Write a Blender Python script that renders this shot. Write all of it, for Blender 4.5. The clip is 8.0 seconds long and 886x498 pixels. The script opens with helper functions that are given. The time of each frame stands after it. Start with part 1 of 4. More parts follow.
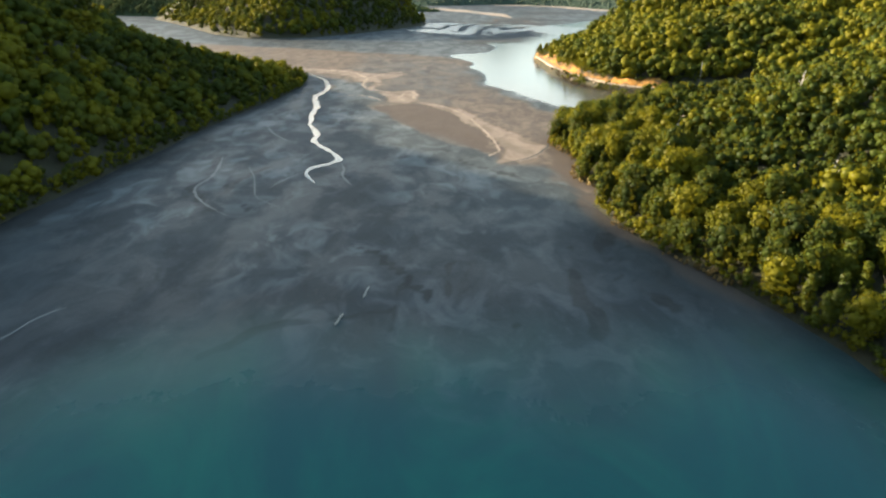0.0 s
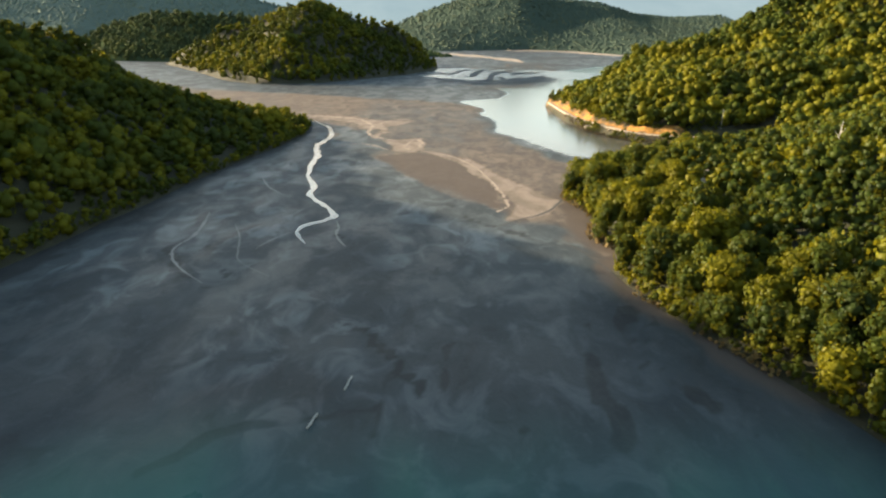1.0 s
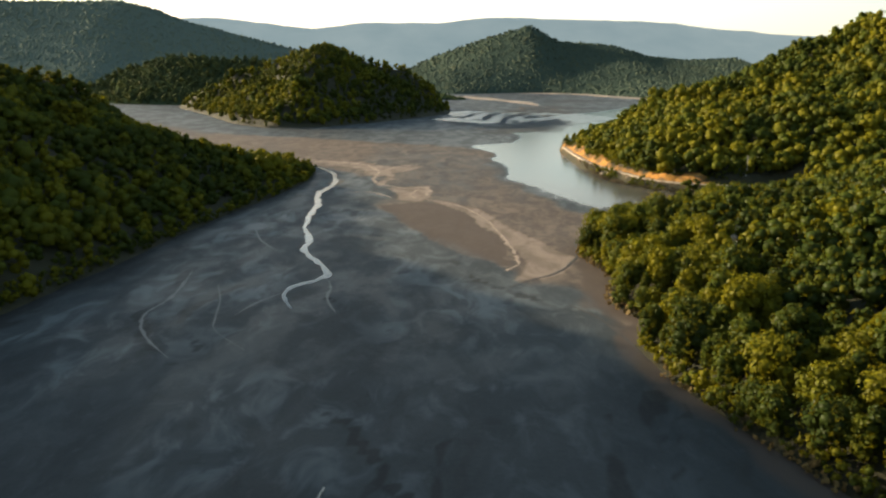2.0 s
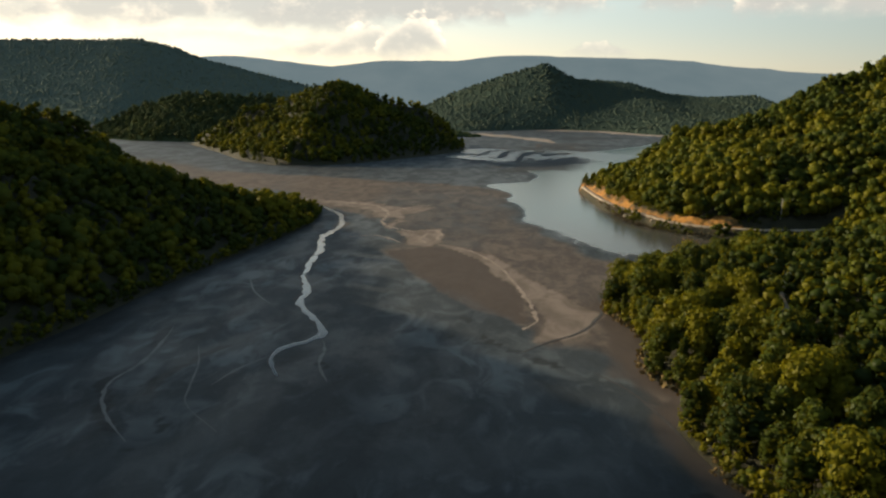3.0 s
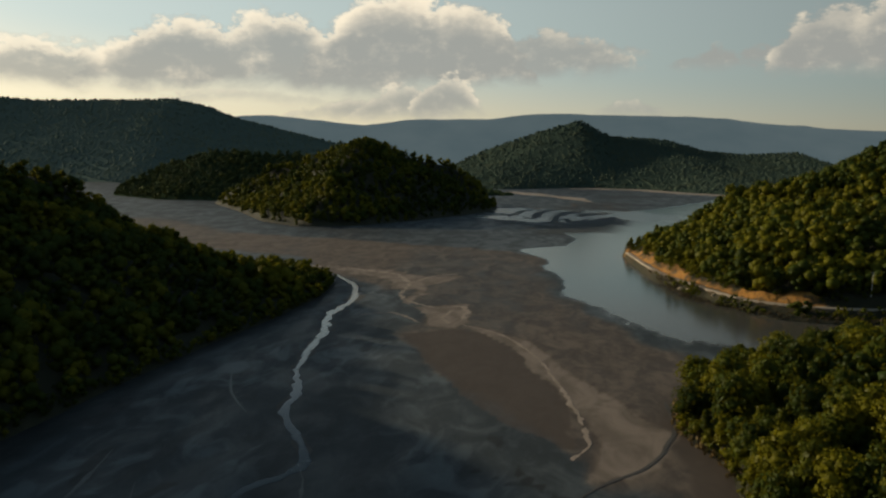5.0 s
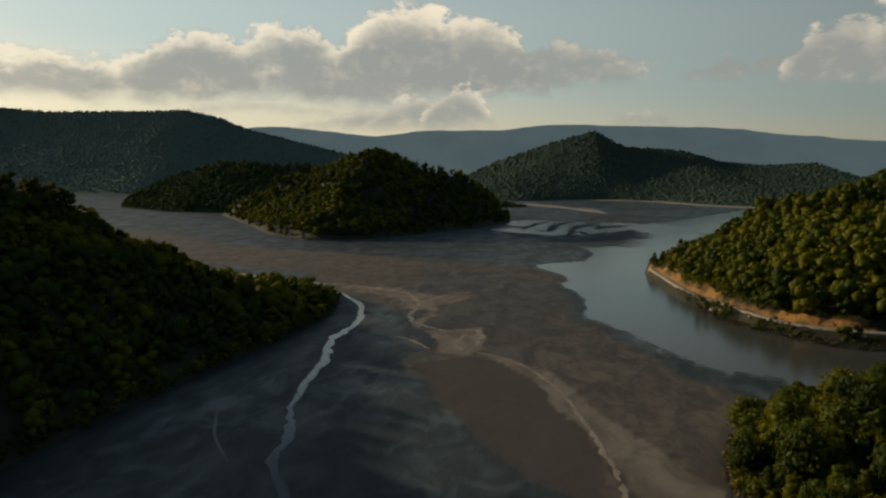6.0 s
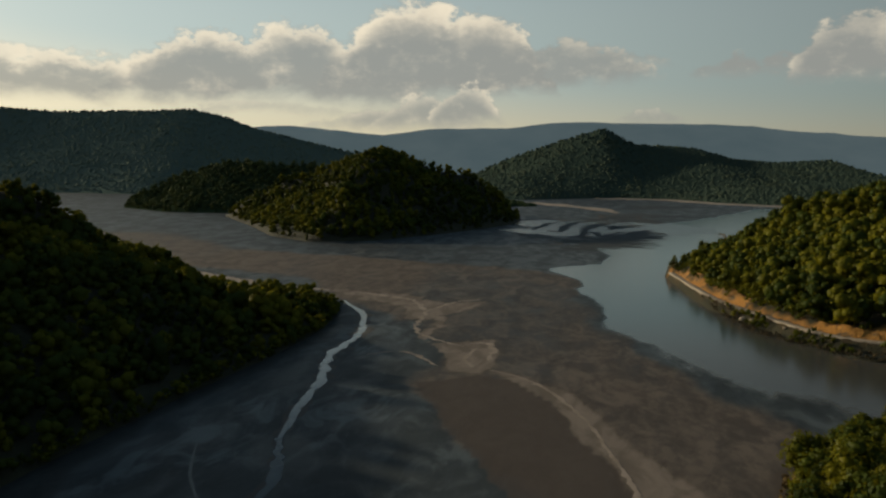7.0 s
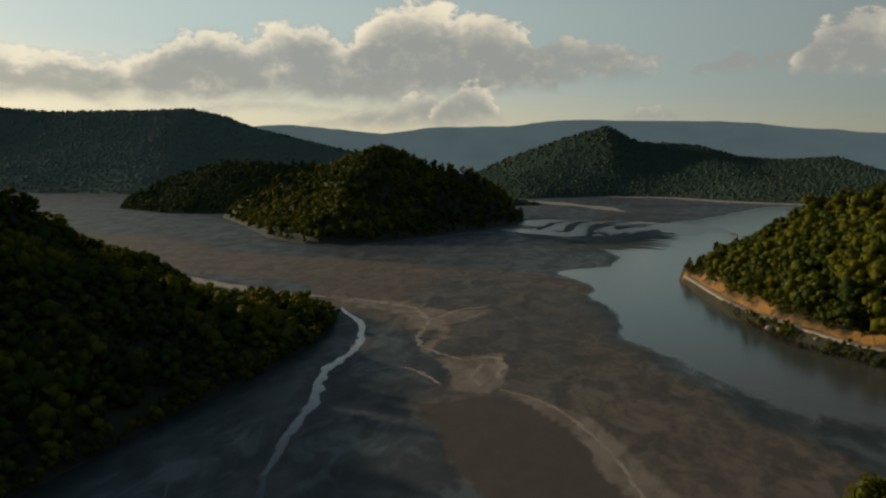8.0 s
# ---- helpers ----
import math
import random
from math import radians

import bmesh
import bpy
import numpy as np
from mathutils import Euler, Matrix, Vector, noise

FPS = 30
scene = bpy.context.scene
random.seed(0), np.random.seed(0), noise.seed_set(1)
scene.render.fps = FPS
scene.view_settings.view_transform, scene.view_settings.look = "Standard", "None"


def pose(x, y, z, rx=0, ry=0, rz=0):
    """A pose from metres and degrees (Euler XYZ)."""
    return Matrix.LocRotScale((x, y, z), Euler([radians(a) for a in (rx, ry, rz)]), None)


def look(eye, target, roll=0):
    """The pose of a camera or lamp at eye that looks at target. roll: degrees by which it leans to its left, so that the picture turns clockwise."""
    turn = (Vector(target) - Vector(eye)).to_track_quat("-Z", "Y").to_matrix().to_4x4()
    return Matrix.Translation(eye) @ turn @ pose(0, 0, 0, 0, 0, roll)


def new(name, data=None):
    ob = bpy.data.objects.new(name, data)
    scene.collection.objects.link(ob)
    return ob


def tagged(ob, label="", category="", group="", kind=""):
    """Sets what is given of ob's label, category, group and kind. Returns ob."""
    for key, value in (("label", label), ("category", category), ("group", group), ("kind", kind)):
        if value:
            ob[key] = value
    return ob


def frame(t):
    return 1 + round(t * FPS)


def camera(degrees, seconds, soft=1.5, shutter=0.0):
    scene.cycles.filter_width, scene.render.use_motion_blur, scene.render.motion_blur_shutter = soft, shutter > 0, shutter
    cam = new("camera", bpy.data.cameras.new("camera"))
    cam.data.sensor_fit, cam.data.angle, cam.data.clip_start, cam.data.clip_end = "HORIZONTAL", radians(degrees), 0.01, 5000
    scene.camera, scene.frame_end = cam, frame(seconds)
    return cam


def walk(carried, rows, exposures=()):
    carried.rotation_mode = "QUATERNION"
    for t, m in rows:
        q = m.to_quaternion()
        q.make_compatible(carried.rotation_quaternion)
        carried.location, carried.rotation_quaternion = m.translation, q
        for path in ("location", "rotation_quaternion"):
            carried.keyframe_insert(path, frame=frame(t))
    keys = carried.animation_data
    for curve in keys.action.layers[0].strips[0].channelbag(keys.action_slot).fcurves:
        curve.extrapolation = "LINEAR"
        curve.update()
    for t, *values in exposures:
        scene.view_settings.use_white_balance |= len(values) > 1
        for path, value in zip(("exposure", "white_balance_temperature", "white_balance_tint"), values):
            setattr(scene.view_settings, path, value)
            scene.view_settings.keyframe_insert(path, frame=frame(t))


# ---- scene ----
cam = camera(61.6, 8.0, soft=2.4)
PATH = [
    (0, (0.87, 3.213, 58.39), (0.869, 5.087, 57.692), 0.7),
    (0.5, (2.115, 13.787, 58.319), (2.099, 15.679, 57.672), 0.6),
    (1, (3.651, 24.7, 57.952), (3.613, 26.609, 57.359), 0.6),
    (1.5, (5.279, 35.202, 58.068), (5.22, 37.127, 57.527), 0.5),
    (3, (7.08, 68.454, 57.683), (6.955, 70.411, 57.286), 0.5),
    (3.5, (6.926, 80.036, 57.747), (6.779, 81.998, 57.39), 0.4),
    (4, (7.334, 91.719, 57.268), (7.164, 93.686, 56.953), 0.4),
    (4.5, (6.802, 102.812, 57.29), (6.611, 104.783, 57.012), 0.4),
    (6, (3.312, 136.417, 57.05), (3.066, 138.39, 56.832), 0.3),
    (6.5, (1.467, 147.133, 57.229), (1.217, 149.105, 57.008), 0.2),
    (7, (0.596, 157.292, 57.221), (0.329, 159.261, 56.999), 0.1),
    (7.5, (-0.809, 166.736, 57.598), (-1.084, 168.705, 57.372), -0.1),
    (8, (-2.646, 176.076, 57.45), (-2.917, 178.044, 57.224), -0.2),
]
EXPOSURES = [(0.0, 2.05, 6800.0, 8.0), (1.5, 1.65, 7200.0, 9.0), (3.5, 0.08, 6900.0, 8.0), (4.5, -0.32, 6800.0, 6.0), (6.0, -0.6, 6700.0, 4.0), (8.0, -0.65, 6700.0, 4.0)]
walk(cam, [(t, look(eye, target, roll)) for t, eye, target, roll in PATH], EXPOSURES)

# ---- light ----
SUN_EL, SUN_AZ = 14.5, -63.0          # azimuth clockwise from +y
sun_way = Vector((math.sin(radians(SUN_AZ)) * math.cos(radians(SUN_EL)), math.cos(radians(SUN_AZ)) * math.cos(radians(SUN_EL)), math.sin(radians(SUN_EL))))
sun = new("sun", bpy.data.lights.new("sun", "SUN"))
sun.data.energy, sun.data.angle, sun.data.color = 5.0, radians(0.9), (1.0, 0.83, 0.60)
sun.matrix_world = look((0, 0, 400), tuple(Vector((0, 0, 400)) - sun_way))


class Nodes:
    """Short hand for building a node tree."""

    def __init__(self, tree):
        self.t = tree
        tree.nodes.clear()

    def add(self, kind, **values):
        n = self.t.nodes.new(kind)
        for k, v in values.items():
            setattr(n, k, v)
        return n

    def put(self, sock, v):
        if isinstance(v, bpy.types.NodeSocket):
            self.t.links.new(v, sock)
        elif v is not None:
            sock.default_value = v

    def math(self, op, a, b=None, c=None, clamp=False):
        n = self.add("ShaderNodeMath", operation=op, use_clamp=clamp)
        for s, v in zip(n.inputs, (a, b, c)):
            self.put(s, v)
        return n.outputs[0]

    def mix(self, f, a, b):
        n = self.add("ShaderNodeMix", data_type="RGBA")
        self.put(n.inputs[0], f)
        self.put(n.inputs[6], a if isinstance(a, bpy.types.NodeSocket) else (*a, 1))
        self.put(n.inputs[7], b if isinstance(b, bpy.types.NodeSocket) else (*b, 1))
        return n.outputs[2]

    def mix_value(self, f, a, b):
        n = self.add("ShaderNodeMix", data_type="FLOAT")
        for sock, v in zip(n.inputs[:1] + n.inputs[2:4], (f, a, b)):
            self.put(sock, v)
        return n.outputs[0]

    def step(self, v, lo, hi, a=0.0, b=1.0):
        n = self.add("ShaderNodeMapRange", interpolation_type="SMOOTHSTEP")
        for s, x in zip(n.inputs, (v, lo, hi, a, b)):
            self.put(s, x)
        return n.outputs[0]

    def noise(self, vec, scale, detail=4.0, rough=0.55, warp=0.0):
        n = self.add("ShaderNodeTexNoise")
        self.put(n.inputs["Vector"], vec)
        n.inputs["Scale"].default_value, n.inputs["Detail"].default_value = scale, detail
        n.inputs["Roughness"].default_value, n.inputs["Distortion"].default_value = rough, warp
        return n.outputs[0]

    def stretch(self, vec, scale, turn=0.0):
        n = self.add("ShaderNodeMapping")
        self.put(n.inputs["Vector"], vec)
        n.inputs["Scale"].default_value, n.inputs["Rotation"].default_value = scale, (0, 0, radians(turn))
        return n.outputs[0]

    def attribute(self, name):
        return self.add("ShaderNodeAttribute", attribute_name=name).outputs["Fac"]


def build_world():
    w = bpy.data.worlds.new("evening_sky")
    scene.world = w
    w.use_nodes = True
    k = Nodes(w.node_tree)
    sky = k.add("ShaderNodeTexSky", sky_type="NISHITA", sun_disc=False, sun_elevation=radians(SUN_EL), sun_rotation=radians(SUN_AZ), air_density=1.0, dust_density=1.2, ozone_density=2.5)
    clear = k.add("ShaderNodeBackground")
    k.put(clear.inputs[0], sky.outputs[0])
    clear.inputs[1].default_value = SKY
    way = k.add("ShaderNodeTexCoord").outputs["Generated"]
    sep = k.add("ShaderNodeSeparateXYZ")
    k.put(sep.inputs[0], way)
    x, y, z = sep.outputs
    az = k.math("MULTIPLY", k.math("ARCTAN2", x, y), 57.2958)
    el = k.math("MULTIPLY", k.math("ARCSINE", z), 57.2958)
    comb = k.add("ShaderNodeCombineXYZ")
    k.put(comb.inputs[0], az), k.put(comb.inputs[1], k.math("MULTIPLY", el, 1.5))
    flat = comb.outputs[0]
    n1 = k.noise(flat, 0.13, 7, 0.60, 0.2)
    n2 = k.noise(flat, 0.42, 6, 0.62)
    n3 = k.noise(flat, 1.3, 5, 0.6)
    billow = k.math("ADD", k.math("MULTIPLY", k.math("SUBTRACT", n2, 0.5), 5.0), k.math("MULTIPLY", k.math("SUBTRACT", n1, 0.5), 4.5))
    billow = k.math("ADD", billow, k.math("MULTIPLY", k.math("SUBTRACT", n3, 0.5), 1.6))
    sag = k.math("MULTIPLY", k.math("SUBTRACT", n1, 0.5), 4.0)
    # each cloud is a dome over a level base: its top is crisp and sunlit, its foot soft and grey
    cover, shine, field = 0.0, 0.0, -9.0
    made = []
    for a, base, wd, ht, lit, thick in CLOUDS:
        u = k.math("DIVIDE", k.math("SUBTRACT", az, a), wd * 1.1)
        dome = k.math("MAXIMUM", k.math("SUBTRACT", 1.0, k.math("MULTIPLY", u, u)), -3.0)
        deep = k.math("SUBTRACT", k.math("ADD", k.math("MULTIPLY", dome, ht), k.math("MULTIPLY", billow, min(1.0, 0.25 + ht * 0.16))), k.math("SUBTRACT", el, base))
        made.append((deep, base, ht, lit, thick))
        field = k.math("MAXIMUM", field, deep)
    for deep, base, ht, lit, thick in made:
        c = k.math("MULTIPLY", k.step(deep, -0.05, 0.3 + 0.14 * ht), k.step(k.math("ADD", k.math("SUBTRACT", el, base), sag), -0.7, 0.7))
        c = k.math("MULTIPLY", c, thick)
        g = k.math("MULTIPLY", k.step(field if base > 4.5 else deep, 0.38 * ht + 0.7, 0.1), lit)
        shine = k.mix_value(c, shine, g)
        cover = k.math("MAXIMUM", cover, c)
    from_sun = k.math("ABSOLUTE", k.math("SUBTRACT", k.math("MODULO", k.math("ADD", k.math("SUBTRACT", az, SUN_AZ), 540.0), 360.0), 180.0))
    dim = k.step(from_sun, 18.0, 135.0, 1.42, 0.2)
    veil = k.mix(k.step(k.math("ADD", el, k.math("MULTIPLY", az, 0.08)), 1.5, 7.0), HAZE_LOW, HAZE_HIGH)
    puffs = k.math("ADD", k.math("MULTIPLY", k.math("SUBTRACT", n2, 0.5), 1.3), k.math("MULTIPLY", k.math("SUBTRACT", n3, 0.5), 0.25))
    shine = k.step(k.math("ADD", shine, puffs), -0.05, 0.75)
    tone = k.mix(shine, CLOUD_DARK, CLOUD_LIT)
    cloud = k.add("ShaderNodeBackground")
    k.put(cloud.inputs[0], tone)
    cloud.inputs[1].default_value = CLOUD
    thin = k.add("ShaderNodeBackground")
    k.put(thin.inputs[0], veil)
    k.put(thin.inputs[1], k.math("MULTIPLY", dim, CLOUD))
    hazy = k.add("ShaderNodeMixShader")
    k.put(hazy.inputs[0], k.step(el, 10.0, 24.0, 0.72, 0.0))
    k.put(hazy.inputs[1], clear.outputs[0]), k.put(hazy.inputs[2], thin.outputs[0])
    # a broken deck of grey cloud overhead, out of view, added to limit the skylight
    added_deck = k.add("ShaderNodeBackground")
    k.put(added_deck.inputs[0], k.mix(n1, (0.062, 0.096, 0.132), (0.128, 0.190, 0.252)))
    over = k.add("ShaderNodeMixShader")
    k.put(over.inputs[0], k.math("MULTIPLY", k.math("MULTIPLY", k.step(el, 13.0, 23.0), 0.98), k.step(n1, 0.2, 0.6, 0.75, 1.0)))
    k.put(over.inputs[1], hazy.outputs[0]), k.put(over.inputs[2], added_deck.outputs[0])
    both = k.add("ShaderNodeMixShader")
    k.put(both.inputs[0], k.math("MULTIPLY", cover, 0.9))
    k.put(both.inputs[1], over.outputs[0]), k.put(both.inputs[2], cloud.outputs[0])
    k.put(k.add("ShaderNodeOutputWorld").inputs[0], both.outputs[0])


SKY, CLOUD, RANGE_GLOW = 0.13, 1.12, 0.95
HAZE_LOW, HAZE_HIGH = (0.84, 0.73, 0.55), (0.56, 0.63, 0.61)
CLOUD_LIT, CLOUD_DARK = (1.28, 1.10, 0.88), (0.42, 0.42, 0.41)
# clouds: azimuth, base, half width and height in degrees, how sunlit, how thick
CLOUDS = [
    (-33, 4.9, 8.5, 3.2, 1.0, 0.85), (-41, 5.0, 7, 3.6, 1.0, 0.8), (-50, 5.5, 8, 6, 0.8, 0.9), (-25, 4.9, 7.5, 5.2, 0.8, 0.95), (-18, 4.9, 8.5, 5.4, 0.75, 0.95),
    (-10, 5.3, 7.5, 7.4, 0.85, 1.0), (-4.8, 5.6, 5.5, 6.2, 0.65, 1.0), (1.5, 6.2, 7.5, 3.2, 0.2, 0.9), (6, 7.0, 4.2, 1.5, 0.05, 0.8),
    (-21, 4.0, 6, 1.0, 0.5, 0.6), (-12.5, 3.2, 5.0, 1.1, 0.45, 0.8), (-8.6, 3.3, 4.2, 2.0, 0.38, 0.85), (-6, 3.4, 2.8, 2.9, 0.5, 0.9),
    (7.5, 3.4, 2.6, 0.8, 0.4, 0.6), (13, 6.4, 3.4, 1.2, -0.3, 0.9), (16.6, 6.8, 2.0, 0.9, -0.3, 0.9), (21.2, 6.0, 4.4, 5.0, 0.3, 1.0), (25.5, 5.9, 5, 6.4, 0.45, 1.0),
    (40, 5.5, 9, 6, 0.3, 0.9), (62, 6.5, 10, 5, 0.3, 0.9), (-75, 6, 10, 5, 0.8, 0.8), (100, 6, 14, 6, 0.4, 0.9), (150, 6, 16, 6, 0.5, 0.9), (-120, 6, 15, 6, 0.7, 0.9)]
build_world()


# ---- materials ----
def material(name):
    m = bpy.data.materials.new(name)
    m.use_nodes = True
    k = Nodes(m.node_tree)
    out = k.add("ShaderNodeOutputMaterial")
    pos = k.add("ShaderNodeNewGeometry").outputs["Position"]
    return m, k, out, pos


def principled(k, out, color, rough, bump=None, strength=0.5, distance=0.3, spec=0.5, ior=1.45):
    p = k.add("ShaderNodeBsdfPrincipled")
    k.put(p.inputs["Base Color"], color if isinstance(color, bpy.types.NodeSocket) else (*color, 1))
    k.put(p.inputs["Roughness"], rough)
    p.inputs["Specular IOR Level"].default_value, p.inputs["IOR"].default_value = spec, ior
    if bump is not None:
        b = k.add("ShaderNodeBump")
        b.inputs["Strength"].default_value, b.inputs["Distance"].default_value = strength, distance
        k.put(b.inputs["Height"], bump)
        k.put(p.inputs["Normal"], b.outputs[0])
    k.put(out.inputs[0], p.outputs[0])
    return p


def make_mud():
    """Tailings mud: dark wet silt, drier sand, standing water and the clear teal pool, by their own shapes."""
    m, k, out, pos = material("tailings_mud")
    sand, water, teal, dark, brown, pale, shallow = (k.attribute(n) for n in ("sand", "water", "teal", "dark", "brown", "pale", "shallow"))
    flow = k.stretch(pos, (1.0, 0.33, 1.0), 12)
    broad = k.noise(flow, 0.030, 5, 0.55, 1.8)
    cross = k.stretch(pos, (1.35, 0.75, 1.0), -22)
    fine = k.noise(cross, 0.085, 6, 0.56, 1.0)
    edge = k.noise(cross, 0.30, 6, 0.65, 0.4)
    grain = k.noise(pos, 1.2, 4, 0.6)
    ragged = k.math("ADD", k.math("MULTIPLY", k.math("SUBTRACT", fine, 0.5), 0.7), k.math("MULTIPLY", k.math("SUBTRACT", edge, 0.5), 0.45))
    sand = k.step(k.math("ADD", sand, k.math("MULTIPLY", ragged, 0.75)), 0.18, 0.80)
    dark = k.step(k.math("ADD", dark, k.math("MULTIPLY", ragged, 0.5)), 0.30, 0.62)
    mud = k.mix(k.step(broad, 0.35, 0.65), (0.029, 0.039, 0.045), (0.048, 0.060, 0.067))
    mud = k.mix(k.math("MULTIPLY", k.step(fine, 0.46, 0.66), k.step(k.noise(pos, 0.013, 3, 0.5, 0.6), 0.42, 0.60, 0.12, 0.75)), mud, (0.140, 0.166, 0.177))
    mud = k.mix(k.math("MULTIPLY", k.step(edge, 0.55, 0.70), 0.22), mud, (0.11, 0.128, 0.134))
    mud = k.mix(k.math("MULTIPLY", k.step(fine, 0.42, 0.30), 0.45), mud, (0.020, 0.024, 0.027))
    dry = k.mix(k.step(k.math("ADD", k.math("MULTIPLY", fine, 0.6), k.math("MULTIPLY", edge, 0.4)), 0.38, 0.62), (0.098, 0.076, 0.062), (0.182, 0.145, 0.119))
    col = k.mix(sand, mud, dry)
    col = k.mix(k.math("MULTIPLY", k.step(k.math("ADD", brown, k.math("MULTIPLY", ragged, 0.4)), 0.3, 0.7), 0.8), col, (0.090, 0.071, 0.060))
    pale = k.step(k.math("ADD", pale, k.math("MULTIPLY", ragged, 0.9)), 0.3, 0.75)
    col = k.mix(k.math("MULTIPLY", pale, 0.75), col, k.mix(k.step(fine, 0.38, 0.62), (0.21, 0.168, 0.136), (0.33, 0.268, 0.220)))
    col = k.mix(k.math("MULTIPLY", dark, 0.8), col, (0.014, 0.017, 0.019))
    col = k.mix(k.math("MULTIPLY", grain, 0.25), col, (0.10, 0.09, 0.08))
    wet = k.math("MULTIPLY", k.step(k.noise(cross, 0.05, 7, 0.66, 0.3), 0.44, 0.58), k.math("SUBTRACT", 1.0, k.math("MULTIPLY", sand, 0.9)))
    rim = k.math("MULTIPLY", k.math("MULTIPLY", water, k.math("SUBTRACT", 1.0, water)), 4.0)
    water = k.step(k.math("ADD", water, k.math("MULTIPLY", k.math("MULTIPLY", ragged, rim), 1.2)), 0.28, 0.72)
    col = k.mix(water, col, k.mix(shallow, (0.030, 0.078, 0.086), (0.082, 0.078, 0.066)))
    col = k.mix(teal, col, k.mix(k.step(broad, 0.35, 0.7), (0.0, 0.080, 0.086), (0.0, 0.145, 0.108)))
    rough = k.math("SUBTRACT", 0.58, k.math("MULTIPLY", wet, 0.16))
    rough = k.math("ADD", rough, k.math("MULTIPLY", sand, 0.12))
    pool = k.math("MAXIMUM", water, teal)
    rough = k.math("ADD", k.math("MULTIPLY", rough, k.math("SUBTRACT", 1.0, pool)), k.math("MULTIPLY", pool, 0.16))
    lump = k.math("MULTIPLY", k.math("ADD", fine, k.math("MULTIPLY", grain, 0.15)), k.math("SUBTRACT", 1.0, k.math("MULTIPLY", pool, 0.97)))
    p = principled(k, out, col, rough, lump, 0.35, 0.5, 0.45, 1.33)
    k.put(p.inputs["Specular IOR Level"], k.math("ADD", 0.20, k.math("MULTIPLY", pool, 0.27)))
    return m


def make_foliage(name, by_object, dull, bright, gold, mottle=0.55, thin=0.32):
    m, k, out, pos = material(name)
    if by_object:
        tint = k.add("ShaderNodeObjectInfo").outputs["Random"]
    else:
        tint = k.attribute("tint")
    leaf = k.noise(pos, 0.9, 3, 0.6)
    stand = k.noise(pos, 0.03, 3, 0.5)
    col = k.mix(tint, dull, bright)
    col = k.mix(k.math("MULTIPLY", k.step(k.math("ADD", k.math("MULTIPLY", tint, 0.6), k.math("MULTIPLY", stand, 0.6)), 0.55, 0.8), 0.55), col, gold)
    col = k.mix(k.step(leaf, 0.3, 0.75, mottle, 0.0), col, (0.012, 0.024, 0.008))
    d, t, g, a, b = (k.add(n) for n in ("ShaderNodeBsdfDiffuse", "ShaderNodeBsdfTranslucent", "ShaderNodeBsdfGlossy", "ShaderNodeMixShader", "ShaderNodeMixShader"))
    k.put(d.inputs[0], col), k.put(t.inputs[0], k.mix(0.5, col, gold))
    g.inputs["Roughness"].default_value = 0.45
    k.put(a.inputs[0], thin), k.put(a.inputs[1], d.outputs[0]), k.put(a.inputs[2], t.outputs[0])
    k.put(b.inputs[0], 0.008), k.put(b.inputs[1], a.outputs[0]), k.put(b.inputs[2], g.outputs[0])
    k.put(out.inputs[0], b.outputs[0])
    return m


def make_earth():
    """Forest floor, with bare ochre clay where the bank has been cut."""
    m, k, out, pos = material("hill_earth")
    bare = k.attribute("bare")
    n = k.noise(pos, 0.25, 5, 0.6)
    f = k.noise(pos, 1.3, 5, 0.65)
    floor = k.mix(n, (0.018, 0.022, 0.010), (0.05, 0.045, 0.022))
    clay = k.mix(k.step(f, 0.35, 0.65), (0.42, 0.18, 0.035), (0.60, 0.30, 0.07))
    clay = k.mix(k.step(n, 0.5, 0.62), clay, (0.16, 0.11, 0.06))
    principled(k, out, k.mix(bare, floor, clay), 0.9, f, 0.8, 0.6)
    return m


def make_plain(name, a, b, scale, rough, bump=0.4, distance=0.1):
    m, k, out, pos = material(name)
    n = k.noise(pos, scale, 5, 0.6)
    n2 = k.noise(pos, scale * 7, 3, 0.6)
    c = k.mix(k.step(n, 0.3, 0.7), a, b)
    c = k.mix(k.math("MULTIPLY", n2, 0.3), c, tuple(v * 0.6 for v in a))
    principled(k, out, c, rough, n2, bump, distance)
    return m


MUD = make_mud()
EARTH = make_earth()
LEAF_THING = make_foliage("leaves", True, (0.036, 0.057, 0.012), (0.112, 0.142, 0.015), (0.27, 0.225, 0.010), 0.42)
LEAF = make_foliage("woodland_leaves", False, (0.036, 0.057, 0.012), (0.112, 0.142, 0.015), (0.27, 0.225, 0.010), 0.42)
# far woods: paler, bluer leaves, with distance haze painted into the colour
HAZED_LEAF_FAR = make_foliage("hazed_far_leaves", False, (0.050, 0.072, 0.034), (0.072, 0.098, 0.038), (0.11, 0.115, 0.032), 0.1, 0.15)
HAZED_LEAF_DISTANT = make_foliage("hazed_mountain_leaves", False, (0.052, 0.076, 0.058), (0.056, 0.080, 0.060), (0.075, 0.088, 0.052), 0.0, 0.02)
HAZED_LEAF_WEST = make_foliage("hazed_west_leaves", False, (0.125, 0.165, 0.140), (0.145, 0.185, 0.150), (0.15, 0.18, 0.13), 0.0, 0.05)
REED = make_plain("dry_reed", (0.15, 0.10, 0.035), (0.25, 0.17, 0.06), 0.8, 0.9)
REED_DARK = make_plain("brown_brush", (0.06, 0.045, 0.02), (0.12, 0.085, 0.035), 0.8, 0.9)
BARK = make_plain("bark", (0.07, 0.055, 0.04), (0.15, 0.125, 0.10), 1.5, 0.9)
PALE_WOOD = make_plain("bleached_wood", (0.40, 0.37, 0.32), (0.58, 0.55, 0.48), 2.0, 0.8)
